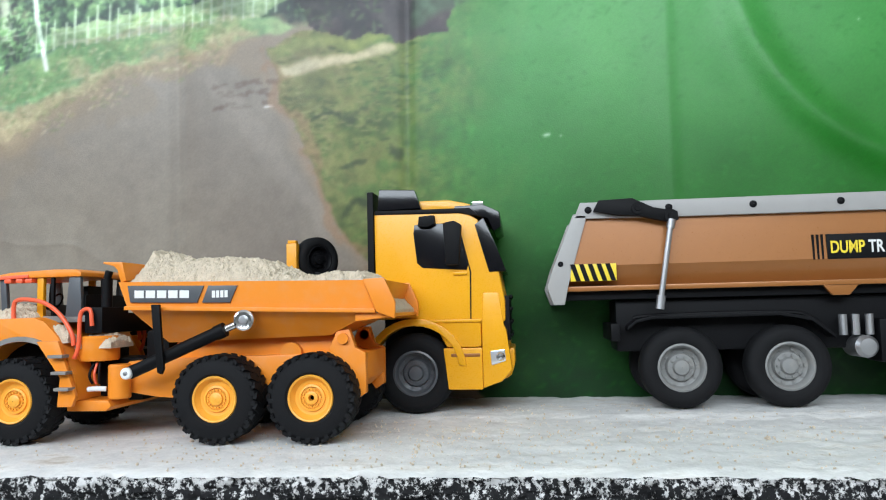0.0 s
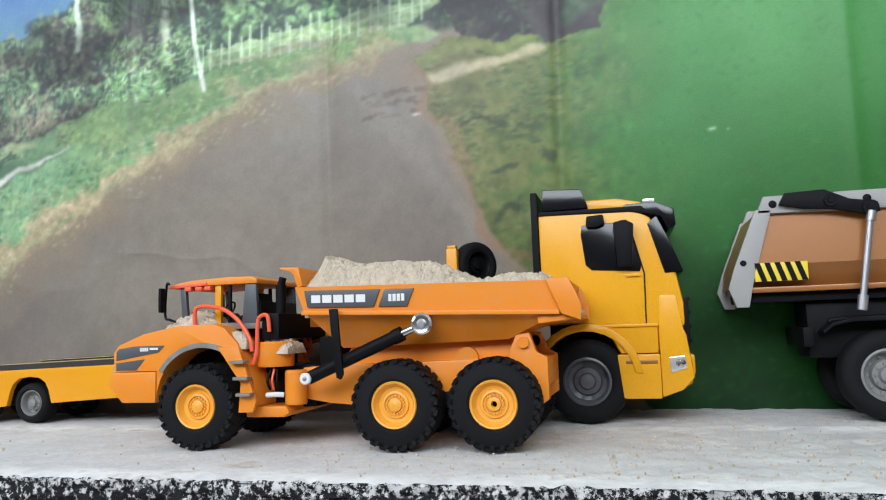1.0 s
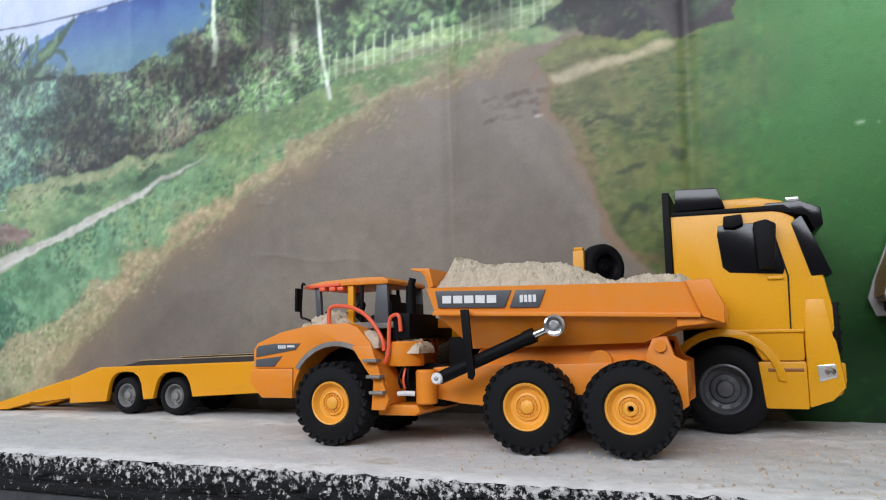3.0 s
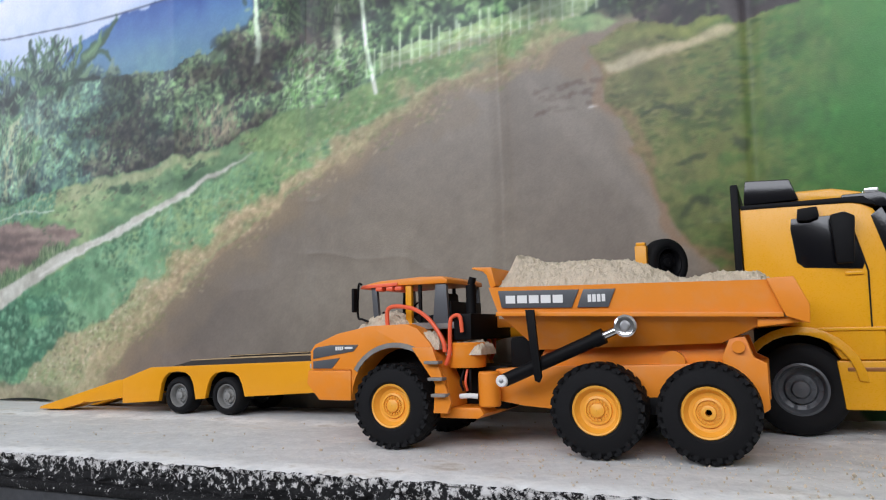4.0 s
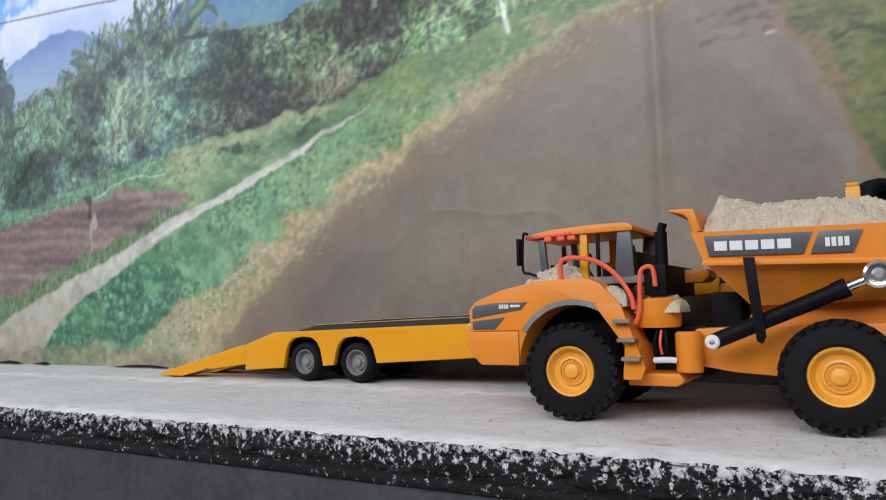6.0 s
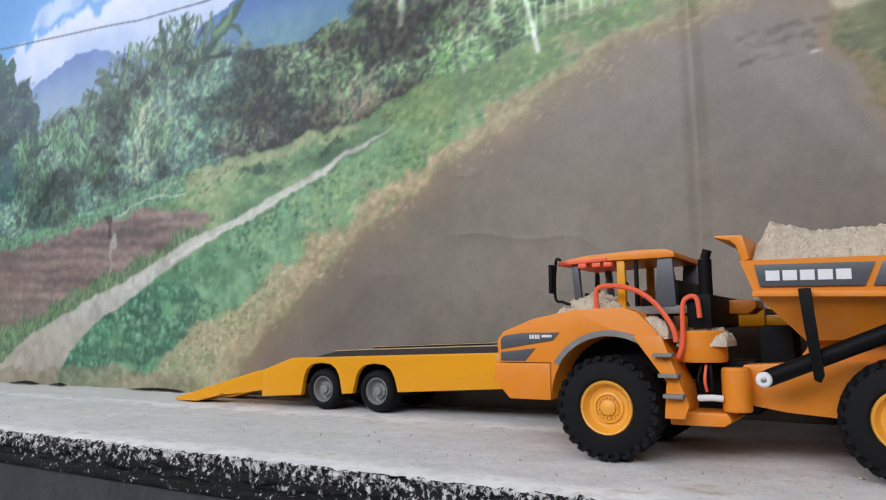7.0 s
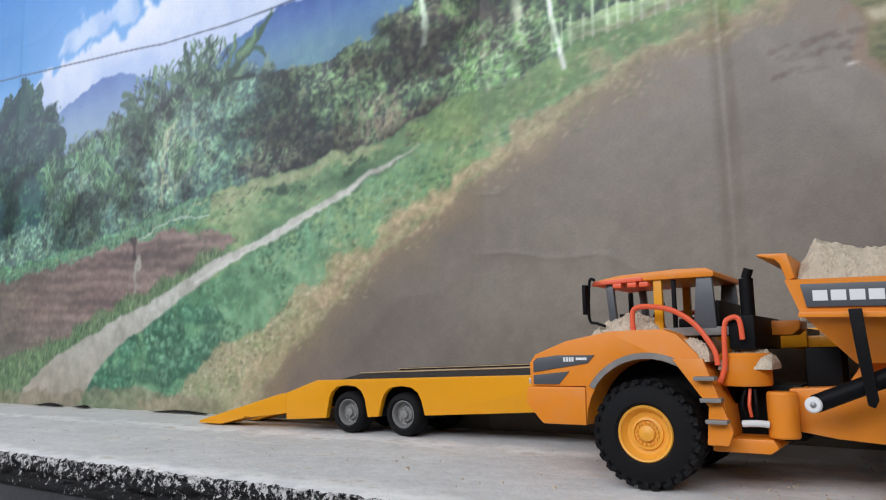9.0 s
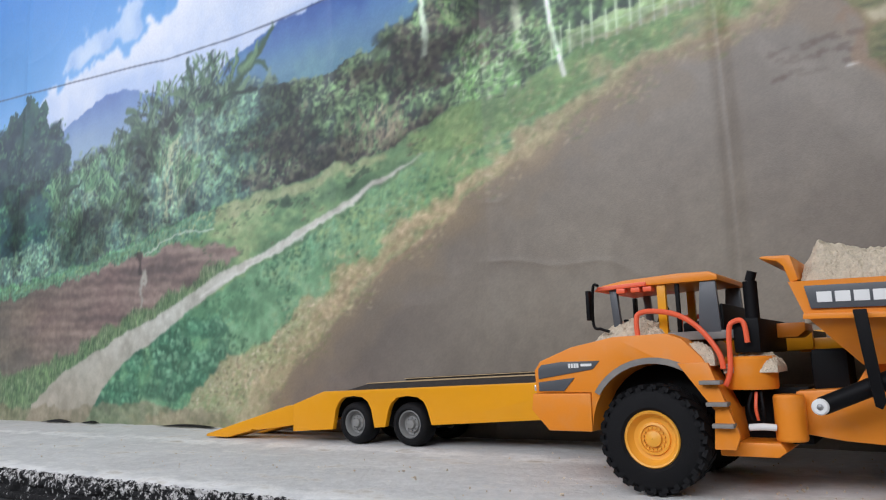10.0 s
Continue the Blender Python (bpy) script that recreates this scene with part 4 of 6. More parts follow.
def ledge():
    root = thing("concrete_ledge", (-0.3, -0.1, -0.02), "dusty grey concrete ledge with a flaked black painted front edge", "ledge", kind="structure")
    nx, ny = 640, 110
    xs = [-2.28 + 4.04 * i / nx for i in range(nx + 1)]
    own = bmesh.new()
    grid = [[own.verts.new(lip(x)) for x in xs]]
    for j in range(1, ny + 1):
        y = EDGE_Y + (0.16 - EDGE_Y) * j / ny
        near = max(0.0, 1 - (y - EDGE_Y) / 0.016)
        row = []
        for x in xs:
            p = Vector((x, y, 0))
            wave = min(0.0009, noise.fractal(p * 55, 0.8, 2.0, 4) * (0.0006 + 0.0012 * min(1, max(0, (x - 0.18) * 8))) + noise.fractal(p * 9, 0.8, 2.0, 2) * 0.0006)
            row.append(own.verts.new((x, y, ledge_z(y) + wave - 0.0009 - near ** 2 * (0.0016 + 0.0016 * noise.fractal(p * 120, 0.7, 2.0, 3)))))
        grid.append(row)
    for p, q in zip(grid, grid[1:]):
        for i in range(nx):
            own.faces.new((p[i], p[i + 1], q[i + 1], q[i]))
    part("top", own, CONCRETE, root)
    own = bmesh.new()
    nz = 14
    rows = [[own.verts.new(lip(x)) for x in xs]]
    for k in range(1, nz + 1):
        z = -0.009 - 0.022 * k / nz
        rows.append([own.verts.new((x, EDGE_Y - 0.001 + 0.0045 * noise.fractal(Vector((x * 90, 3, z * 110)), 0.75, 2.0, 5), z)) for x in xs])
    for p, q in zip(rows, rows[1:]):
        for i in range(nx):
            own.faces.new((p[i], q[i], q[i + 1], p[i + 1]))
    part("front_edge", own, FLAKED, root, "rough front edge with flaked black paint")
    part("lower_lip", box((-2.28, EDGE_Y - 0.007, -0.0375), (1.76, 0.16, -0.0300), 0.003), FLAKED, root)
    part("lower_face", box((-2.28, EDGE_Y - 0.003, -0.6), (1.76, 0.16, -0.0377), 0.002), LOWER, root, "smooth dark grey painted face")
    return root


LOWER = material("dark grey painted wall", (0.050, 0.052, 0.058), 0.40, vary=0.95, scale=18, bump=0.3, bump_scale=120)
ledge()


def grit():
    """Loose sand grains spilled round the dumper."""
    own = bmesh.new()
    r = random.Random(9)
    for k in range(1500):
        x = r.gauss(0.34, 0.18) if k % 8 else r.uniform(-0.8, 0.8)
        y = r.uniform(EDGE_Y + 0.01, -0.05) if k % 2 else r.gauss(-0.24, 0.05)
        if y < EDGE_Y + 0.006 or y > -0.01:
            continue
        s = r.uniform(0.0004, 0.0012) * (1.8 if r.random() < 0.05 else 1)
        m = pose(x, y, ledge_z(y) - 0.0006 + s * 0.3, r.uniform(0, 360), r.uniform(0, 360), r.uniform(0, 360)) @ Matrix.Diagonal((s, s * r.uniform(0.6, 1), s * 0.8, 1))
        vs = [own.verts.new(m @ Vector(p)) for p in ((1, 0, 0), (-1, 0, 0), (0, 1, 0), (0, -1, 0), (0, 0, 1), (0, 0, -1))]
        for a, b, c in ((0, 2, 4), (2, 1, 4), (1, 3, 4), (3, 0, 4), (2, 0, 5), (1, 2, 5), (3, 1, 5), (0, 3, 5)):
            own.faces.new((vs[a], vs[b], vs[c]))
    tagged(part("grit", own, SAND, smooth=0), "loose sand grains scattered on the concrete ledge", "sand", kind="stuff")


grit()


# ---- unseen room added round it to shape the light ----
def room():
    x0, x1, y0, y1, z0, z1 = -2.30, 1.80, -2.60, 0.162, -0.60, 2.10

    def wall(name, label, *boxes):
        own = None
        for a, b in boxes:
            own = box(a, b, 0, own)
        tagged(part(name, own, PLASTER, smooth=0), label, "wall", kind="structure")

    wall("wall_north", "unseen plain wall added to close in the light behind the hanging banner", ((x0 - 0.1, y1, z0), (x1 + 0.1, y1 + 0.1, z1)))
    # side walls and ceiling are added out of view to limit ambient light
    wall("unseen_wall_east", "unseen plain wall added to close in the light", ((x1, y0 - 0.1, z0), (x1 + 0.1, y1, z1)))
    wall("unseen_wall_west", "unseen plain wall added to shape the light, with a wide opening",
         ((x0 - 0.1, y0 - 0.1, z0), (x0, y1, 0.68)), ((x0 - 0.1, y0 - 0.1, 1.92), (x0, y1, z1)),
         ((x0 - 0.1, y0 - 0.1, 0.68), (x0, -2.12, 1.92)), ((x0 - 0.1, -0.38, 0.68), (x0, y1, 1.92)))
    wall("unseen_wall_south", "unseen plain wall added to shape the light, with a wide opening",
         ((x0, y0 - 0.1, z0), (x1, y0, 0.93)), ((x0, y0 - 0.1, 1.97), (x1, y0, z1)),
         ((x0, y0 - 0.1, 0.93), (-1.77, y0, 1.97)), ((1.57, y0 - 0.1, 0.93), (x1, y0, 1.97)))
    tagged(part("ceiling", box((x0 - 0.1, y0 - 0.1, z1), (x1 + 0.1, y1 + 0.1, z1 + 0.1), 0), PLASTER), "unseen plain ceiling added to keep out the sky's light", "ceiling", kind="structure")
    tagged(part("floor", box((x0 - 0.1, y0 - 0.1, z0 - 0.1), (x1 + 0.1, y1 + 0.1, z0), 0), DARKFLOOR), "dark plain floor below the ledge", "floor", kind="structure")
    tagged(part("ground", box((-300, -300, -0.9), (300, 300, -0.702), 0), DARKFLOOR), "bare ground outside the room", "ground", kind="structure")


room()


# ---- wheels ----
def tyre_mesh(r, half, rim, lugs=0, lug=0.002, name="tyre"):
    s = half
    own = lathe([(rim, -s * 0.9), (rim * 1.12, -s * 1.04), (r * 0.86, -s), (r * 0.965, -s * 0.80), (r, -s * 0.5), (r, s * 0.5), (r * 0.965, s * 0.80), (r * 0.86, s), (rim * 1.12, s * 1.04), (rim, s * 0.9), (rim, -s * 0.9)], 48, close=False)
    for k in range(lugs):
        for side in (-1, 1):
            a = 2 * math.pi * (k + (0.5 if side > 0 else 0)) / lugs
            b = bmesh.new()
            bmesh.ops.create_cube(b, size=1, matrix=Matrix.Rotation(-a, 4, "Y") @ Matrix.Translation((r * 0.968, side * s * 0.52, 0)) @ Matrix.Rotation(radians(24 * side), 4, "X") @ Matrix.Diagonal((lug * 2.0, s * 0.96, r * 0.14, 1)))
            merge(own, b)
            b = bmesh.new()
            bmesh.ops.create_cube(b, size=1, matrix=Matrix.Rotation(-a - 0.10 * side, 4, "Y") @ Matrix.Translation((r * 0.915, side * s * 0.93, 0)) @ Matrix.Diagonal((r * 0.11, s * 0.10, r * 0.10, 1)))
            merge(own, b)
    return finish(own, name, RUBBER, 40)


def dumper_rim_mesh(hole):
    own = lathe([(0.0172, 0.011), (0.0174, -0.0118), (0.0166, -0.0128), (0.0155, -0.0122), (0.0146, -0.0095), (0.0128, -0.0070), (0.0100, -0.0066), (0.0098, -0.0082), (0.0082, -0.0086), (0.0080, -0.0072), (0.0050, -0.0072), (0.0048, -0.0092), (0.0040, -0.0096)] + ([(0.0022, -0.0096), (0.0020, -0.004)] if hole else []), 40, close=False)
    if not hole:
        lathe([(0.0040, -0.0096), (0.0020, -0.0102), (0.0002, -0.0104)], 40, bm=own, close=False)
    for k in range(16):
        a = 2 * math.pi * k / 16
        rod((0.0066 * math.cos(a), -0.006, 0.0066 * math.sin(a)), (0.0066 * math.cos(a), -0.0088, 0.0066 * math.sin(a)), 0.0007, 6, own)
    return finish(own, "rim", AMBER, 40)


def disc_rim_mesh(r, depth, material, holes=10, name="rim"):
    own = lathe([(r, depth * 0.9), (r * 1.0, -depth * 0.95), (r * 0.92, -depth), (r * 0.86, -depth * 0.9), (r * 0.80, -depth * 0.25), (r * 0.62, -depth * 0.15), (r * 0.55, -depth * 0.5), (r * 0.36, -depth * 0.55), (r * 0.30, -depth * 0.85), (r * 0.16, -depth * 0.9), (0.0002, -depth * 0.92)], 36, close=False)
    for k in range(holes):
        a = 2 * math.pi * k / holes
        rod((r * 0.45 * math.cos(a), -depth * 0.4, r * 0.45 * math.sin(a)), (r * 0.45 * math.cos(a), -depth * 0.68, r * 0.45 * math.sin(a)), r * 0.045, 6, own)
        rod((r * 0.71 * math.cos(a), -depth * 0.1, r * 0.71 * math.sin(a)), (r * 0.71 * math.cos(a), -depth * 0.30, r * 0.71 * math.sin(a)), r * 0.08, 8, own)
    return finish(own, name, material, 40)


def put_wheel(root, tyre, rim, x, y, z, far=False, turn=0.0, rim_label=""):
    m = Matrix.Translation((x, y, z)) @ (Matrix.Rotation(math.pi, 4, "Z") if far else Matrix.Identity(4)) @ Matrix.Rotation(turn, 4, "Y")
    w = part("wheel", tyre, None, root, at=m)
    part("rim", rim, None, w, rim_label, at=m)
    return w


# ---- articulated dumper ----
DY = -0.180


def dumper_front(root):
    """Hood, fenders and cab of the dumper."""
    cx, cz, cr = -0.006, 0.033, 0.041
    arch = [(cx + cr * math.cos(radians(a)), cz + cr * math.sin(radians(a))) for a in range(0, 181, 12)]
    outline = [(-0.0868, 0.0565), (-0.0875, 0.0715), (-0.083, 0.0775), (-0.060, 0.0862), (-0.030, 0.0918), (0.004, 0.0925), (0.0135, 0.089), (0.025, 0.077), (0.034, 0.060), (0.040, 0.046), (0.042, 0.028), (0.035, 0.026)] + arch + [(-0.047, 0.0565)]
    hood = part("hood", prism(outline, DY - 0.052, DY + 0.052, 0.0012), ORANGE, root)
    part("grille_sticker", prism([(-0.0845, 0.0725), (-0.0845, 0.0655), (-0.045, 0.0715), (-0.040, 0.0768), (-0.067, 0.0768), (-0.082, 0.0750)], DY - 0.0526, DY - 0.0515, 0.0002), DECAL, hood)
    part("grille_sticker", prism([(-0.0845, 0.0635), (-0.0845, 0.0575), (-0.066, 0.0575), (-0.058, 0.0662)], DY - 0.0526, DY - 0.0515, 0.0002), DECAL, hood)
    for x in (-0.0620, -0.0600, -0.0580, -0.0560):
        part("mark", box((x, DY - 0.0530, 0.0725), (x + 0.0014, DY - 0.0524, 0.0755), 0), WHITE, hood)
    part("mark", box((-0.0530, DY - 0.0530, 0.0735), (-0.0455, DY - 0.0524, 0.0752), 0), WHITE, hood)
    part("front_grille", box((-0.0886, DY - 0.038, 0.0585), (-0.0872, DY + 0.038, 0.0705), 0.0004), BLACK, root)
    for s in (-1, 1):
        part("headlight", box((-0.0890, DY + s * 0.046 - 0.005, 0.0575), (-0.0870, DY + s * 0.046 + 0.005, 0.0615), 0.0008), LAMP, root)
    part("bumper", prism([(-0.0890, 0.0560), (-0.0905, 0.0450), (-0.078, 0.0315), (-0.047, 0.0315), (-0.047, 0.0560)], DY - 0.0535, DY + 0.0535, 0.0012), ORANGE, root)
    for s in (-1, 1):
        own = bmesh.new()
        angles = range(20, 149, 8)
        y0, y1 = sorted((DY + s * 0.0535, DY + s * 0.030))
        ring = [[own.verts.new((cx + r * math.cos(radians(a)), y, cz + r * math.sin(radians(a)))) for r, y in ((0.0412, y0), (0.0450, y0), (0.0450, y1), (0.0412, y1))] for a in angles]
        for p, q in zip(ring, ring[1:]):
            for k in range(4):
                own.faces.new((p[k], p[(k + 1) % 4], q[(k + 1) % 4], q[k]))
        own.faces.new(ring[0])
        own.faces.new(ring[-1][::-1])
        part("fender_trim", own, TRIM, root, "grey dusty fender edge")
    part("axle_block", box((-0.045, DY - 0.026, 0.022), (0.040, DY + 0.026, 0.072), 0.002), BLACK, root)
    # ladder
    for s in (-1, 1):
        side = part("ladder", prism([(0.012, 0.074), (0.030, 0.074), (0.045, 0.032), (0.042, 0.024), (0.030, 0.024), (0.032, 0.046)], DY + s * 0.057 - 0.002, DY + s * 0.057 + 0.002, 0.0006), ORANGE, root)
        for x, z in ((0.0315, 0.0625), (0.0345, 0.0500), (0.0370, 0.0378)):
            part("step", box((x - 0.006, DY + s * 0.0605 - 0.0045, z - 0.0012), (x + 0.006, DY + s * 0.0605 + 0.0045, z + 0.0012), 0.0004), TRIM, side, "dusty grey step")
    # cab
    yn, yf = DY - 0.0365, DY + 0.0365
    part("cab_floor", box((-0.030, yn, 0.088), (0.042, yf, 0.0935), 0.001), TRIM, root)
    roof = part("cab_roof", prism([(-0.042, 0.1245), (-0.041, 0.1268), (-0.026, 0.1292), (0.010, 0.1308), (0.030, 0.1304), (0.035, 0.1280), (0.035, 0.1245)], yn - 0.002, yf + 0.002, 0.0012), ORANGE, root)
    part("roof_visor", prism([(-0.046, 0.1232), (-0.043, 0.1262), (-0.010, 0.1272), (-0.010, 0.1244)], yn - 0.0032, yf + 0.0032, 0.0006), RED, roof, "red orange roof visor")
    for x in (-0.030, -0.020, -0.012):
        part("roof_lamp", box((x, yn - 0.004, 0.1205), (x + 0.006, yn + 0.004, 0.1238), 0.0008), RED, roof)
    for y in (yn + 0.002, yf - 0.002):
        part("pillar", prism([(-0.034, 0.0925), (-0.029, 0.0925), (-0.0315, 0.1245), (-0.0365, 0.1245)], y - 0.002, y + 0.002, 0.0005), DECAL, root)
        part("pillar", box((-0.004, y - 0.002, 0.088), (0.0015, y + 0.002, 0.1245), 0.0005), YELLOW, root, "yellow door pillar")
        part("pillar", prism([(0.0205, 0.092), (0.0345, 0.092), (0.0330, 0.1245), (0.0235, 0.1245)], y - 0.002, y + 0.002, 0.0005), DECAL, root)
        part("pillar", box((0.0075, y - 0.0015, 0.092), (0.0100, y + 0.0015, 0.1245), 0.0005), BLACK, root)
    part("rear_wall", box((0.0335, yn + 0.004, 0.092), (0.0355, yf - 0.004, 0.110), 0.0005), BLACK, root)
    part("seat", prism([(0.004, 0.093), (0.004, 0.100), (0.016, 0.101), (0.018, 0.118), (0.023, 0.118), (0.026, 0.093)], DY - 0.011, DY + 0.011, 0.0015), BLACK, root)
    part("dashboard", prism([(-0.030, 0.093), (-0.030, 0.104), (-0.020, 0.103), (-0.014, 0.093)], DY - 0.030, DY + 0.030, 0.001), BLACK, root)
    part("steering_wheel", tube([(-0.012 + 0.003 * math.sin(a), DY + 0.007 * math.cos(a), 0.106 + 0.006 * math.sin(a)) for a in [k * math.pi / 6 for k in range(13)]], 0.0008, 6), BLACK, root)
    for s in (-1, 1):
        y = DY + s * 0.046
        own = tube([(-0.0405, y, 0.1265), (-0.0455, y - s * 0.004, 0.1255), (-0.0465, y - s * 0.004, 0.1010), (-0.0395, y, 0.0975), (-0.034, y, 0.0955)], 0.0010, 8)
        part("mirror_bracket", own, BLACK, root)
        part("mirror", box((-0.0485, y - 0.0030, 0.1035), (-0.0460, y + 0.0030, 0.1235), 0.0008), BLACK, root)
        y = DY + s * 0.0490
        part("handrail", tube([(-0.014, y, 0.0880), (-0.0145, y, 0.1010), (-0.012, y, 0.1062), (-0.002, y, 0.1068), (0.012, y, 0.1035), (0.0245, y, 0.0945), (0.0345, y, 0.0800), (0.0365, y, 0.070)], 0.0017, 10), RED, root, "red orange plastic handrail")
        part("handrail", tube([(0.0370, y, 0.0600), (0.0405, y, 0.0700), (0.0415, y, 0.0920), (0.0445, y, 0.0975), (0.0500, y, 0.0970), (0.0515, y, 0.0850)], 0.0016, 10), RED, root, "red orange plastic handrail")
    part("exhaust", rod((0.0520, DY - 0.030, 0.086), (0.0520, DY - 0.030, 0.1225), 0.0042, 18), BLACK, root)
    part("exhaust_tip", rod((0.0520, DY - 0.030, 0.1225), (0.0540, DY - 0.030, 0.1285), 0.0030, 14), BLACK, root)
    part("tank", box((0.0430, DY - 0.046, 0.079), (0.0580, DY + 0.046, 0.0995), 0.0015), BLACK, root)
    part("tank", prism([(0.0480, 0.0975), (0.075, 0.0975), (0.075, 0.092), (0.070, 0.088), (0.0480, 0.088)], DY + 0.012, DY + 0.046, 0.001), ORANGE, root)
    # rear of the front half and its joint
    part("turret", lathe([(0.0142, 0.0575), (0.0149, 0.059), (0.0149, 0.0755), (0.0138, 0.0770)], 32, "Z", (0.0490, DY - 0.034, 0)), ORANGE, root)
    part("joint_plate", prism([(0.030, 0.0190), (0.030, 0.0275), (0.064, 0.0275), (0.067, 0.0225), (0.062, 0.0190)], DY - 0.047, DY + 0.047, 0.0015), ORANGE, root)
    part("joint_core", box((0.040, DY - 0.020, 0.024), (0.078, DY + 0.020, 0.058), 0.002), BLACK, root)
    part("joint_pin", lathe([(0.0080, 0.028), (0.0086, 0.029), (0.0086, 0.053), (0.0076, 0.0545)], 28, "Z", (0.0690, DY - 0.039, 0)), ORANGE, root)
    part("steering_link", tube([(0.0480, DY - 0.047, 0.036), (0.0560, DY - 0.048, 0.0365), (0.0620, DY - 0.046, 0.036)], 0.0020, 10), WHITE, root, "white steering link")
    for k in range(3):
        part("hose", tube([(0.0495 + 0.003 * k, DY - 0.044, 0.040), (0.0480 + 0.004 * k, DY - 0.046, 0.047), (0.0500 + 0.0025 * k, DY - 0.043, 0.056)], 0.0010, 8), RED if k == 1 else BLACK, root)


def dumper_rear(root):
    """Rear frame and tipping body."""
    part("rear_frame", prism([(0.072, 0.032), (0.072, 0.056), (0.100, 0.0575), (0.250, 0.0600), (0.266, 0.0600), (0.266, 0.040), (0.255, 0.030), (0.120, 0.026), (0.095, 0.028)], DY - 0.033, DY + 0.033, 0.0015), ORANGE, root)
    part("frame_gusset", prism([(0.100, 0.055), (0.112, 0.0730), (0.236, 0.0750), (0.250, 0.058)], DY - 0.026, DY + 0.026, 0.001), ORANGE, root)
    for s in (-1, 1):
        part("hinge_bracket", prism([(0.240, 0.050), (0.238, 0.0640), (0.244, 0.0775), (0.2535, 0.0780), (0.2580, 0.0640), (0.266, 0.0600), (0.266, 0.0300), (0.2585, 0.0250), (0.2520, 0.034)], DY + s * 0.036 - 0.004, DY + s * 0.036 + 0.004, 0.001), ORANGE, root)
        part("hinge_pin", rod((0.2490, DY + s * 0.032, 0.0710), (0.2490, DY + s * 0.043, 0.0710), 0.0042, 18), ORANGE, root)
        part("bump_stop", rod((0.205, DY + s * 0.020, 0.0600), (0.205, DY + s * 0.032, 0.0600), 0.0085, 20), ORANGE, root)
        part("axle_beam", box((0.150, DY + s * 0.030 - 0.006, 0.024), (0.236, DY + s * 0.030 + 0.006, 0.036), 0.0015), BLACK, root)
    # tipping body: loft between level outlines
    own = bmesh.new()
    levels = [(0.0775, 0.2850, 0.0570, 0.1180, 0.1140), (0.0845, 0.2780, 0.0565, 0.0985, 0.0920), (0.1085, 0.2380, 0.0370, 0.0705, 0.0735)]
    rings = [[own.verts.new(p) for p in ((a, DY - w, zf), (b, DY - w, zr), (b, DY + w, zr), (a, DY + w, zf))] for a, b, w, zf, zr in levels]
    for p, q in zip(rings, rings[1:]):
        for k in range(4):
            own.faces.new((p[k], p[(k + 1) % 4], q[(k + 1) % 4], q[k]))
    own.faces.new(rings[-1])
    inner = [own.verts.new(p) for p in ((0.0815, DY - 0.0535, 0.1178), (0.2830, DY - 0.0535, 0.1138), (0.2830, DY + 0.0535, 0.1138), (0.0815, DY + 0.0535, 0.1178))]
    deep = [own.verts.new(p) for p in ((0.0870, DY - 0.0510, 0.0960), (0.2760, DY - 0.0510, 0.0930), (0.2760, DY + 0.0510, 0.0930), (0.0870, DY + 0.0510, 0.0960))]
    for k in range(4):
        j = (k + 1) % 4
        own.faces.new((rings[0][k], inner[k], inner[j], rings[0][j]))
        own.faces.new((inner[k], deep[k], deep[j], inner[j]))
    own.faces.new(deep[::-1])
    soften(own, 0.0010)
    body = part("tipping_body", own, ORANGE, root)
    for s in (-1, 1):
        y = DY + s * 0.0585
        part("side_ledge", prism([(0.0835, 0.0965), (0.0840, 0.0995), (0.2775, 0.0930), (0.2780, 0.0900)], y - 0.0012, y + 0.0012, 0.0004), ORANGE, body)
        part("tail_wing", prism([(0.2690, 0.1150), (0.2850, 0.1155), (0.2930, 0.0975), (0.2925, 0.0855), (0.2790, 0.0905)], y - 0.0022, y + 0.0016, 0.0008), ORANGE, body)
    part("tail_chute", prism([(0.262, 0.0840), (0.2915, 0.0870), (0.2915, 0.0895), (0.262, 0.0900)], DY - 0.0555, DY + 0.0555, 0.0005), ORANGE, body)
    part("front_guard", prism([(0.0630, 0.1330), (0.0645, 0.1342), (0.0795, 0.1335), (0.0830, 0.1190), (0.0785, 0.1175), (0.0755, 0.1275), (0.0725, 0.1305)], DY - 0.0555, DY + 0.0555, 0.0008), ORANGE, body)
    yd = DY - 0.0578
    part("sticker", prism([(0.0855, 0.1150), (0.1465, 0.1135), (0.1410, 0.1008), (0.0880, 0.1022)], yd - 0.0004, yd + 0.0012, 0.0001), DECAL, body, "dark grey sticker with white marks")
    part("sticker", prism([(0.1500, 0.1134), (0.1725, 0.1129), (0.1670, 0.1003), (0.1450, 0.1007)], yd - 0.0004, yd + 0.0012, 0.0001), DECAL, body, "dark grey sticker with white marks")
    for k in range(5):
        x = 0.0915 + k * 0.0090
        part("mark", prism([(x, 0.1112 - k * 0.0002), (x + 0.0074, 0.1110 - k * 0.0002), (x + 0.0074, 0.1052 - k * 0.0002), (x, 0.1054 - k * 0.0002)], yd - 0.0008, yd - 0.0002, 0), WHITE, body)
    for k in range(4):
        x = 0.1530 + k * 0.0033
        part("mark", box((x, yd - 0.0008, 0.1042), (x + 0.0024, yd - 0.0002, 0.1095), 0), WHITE, body)
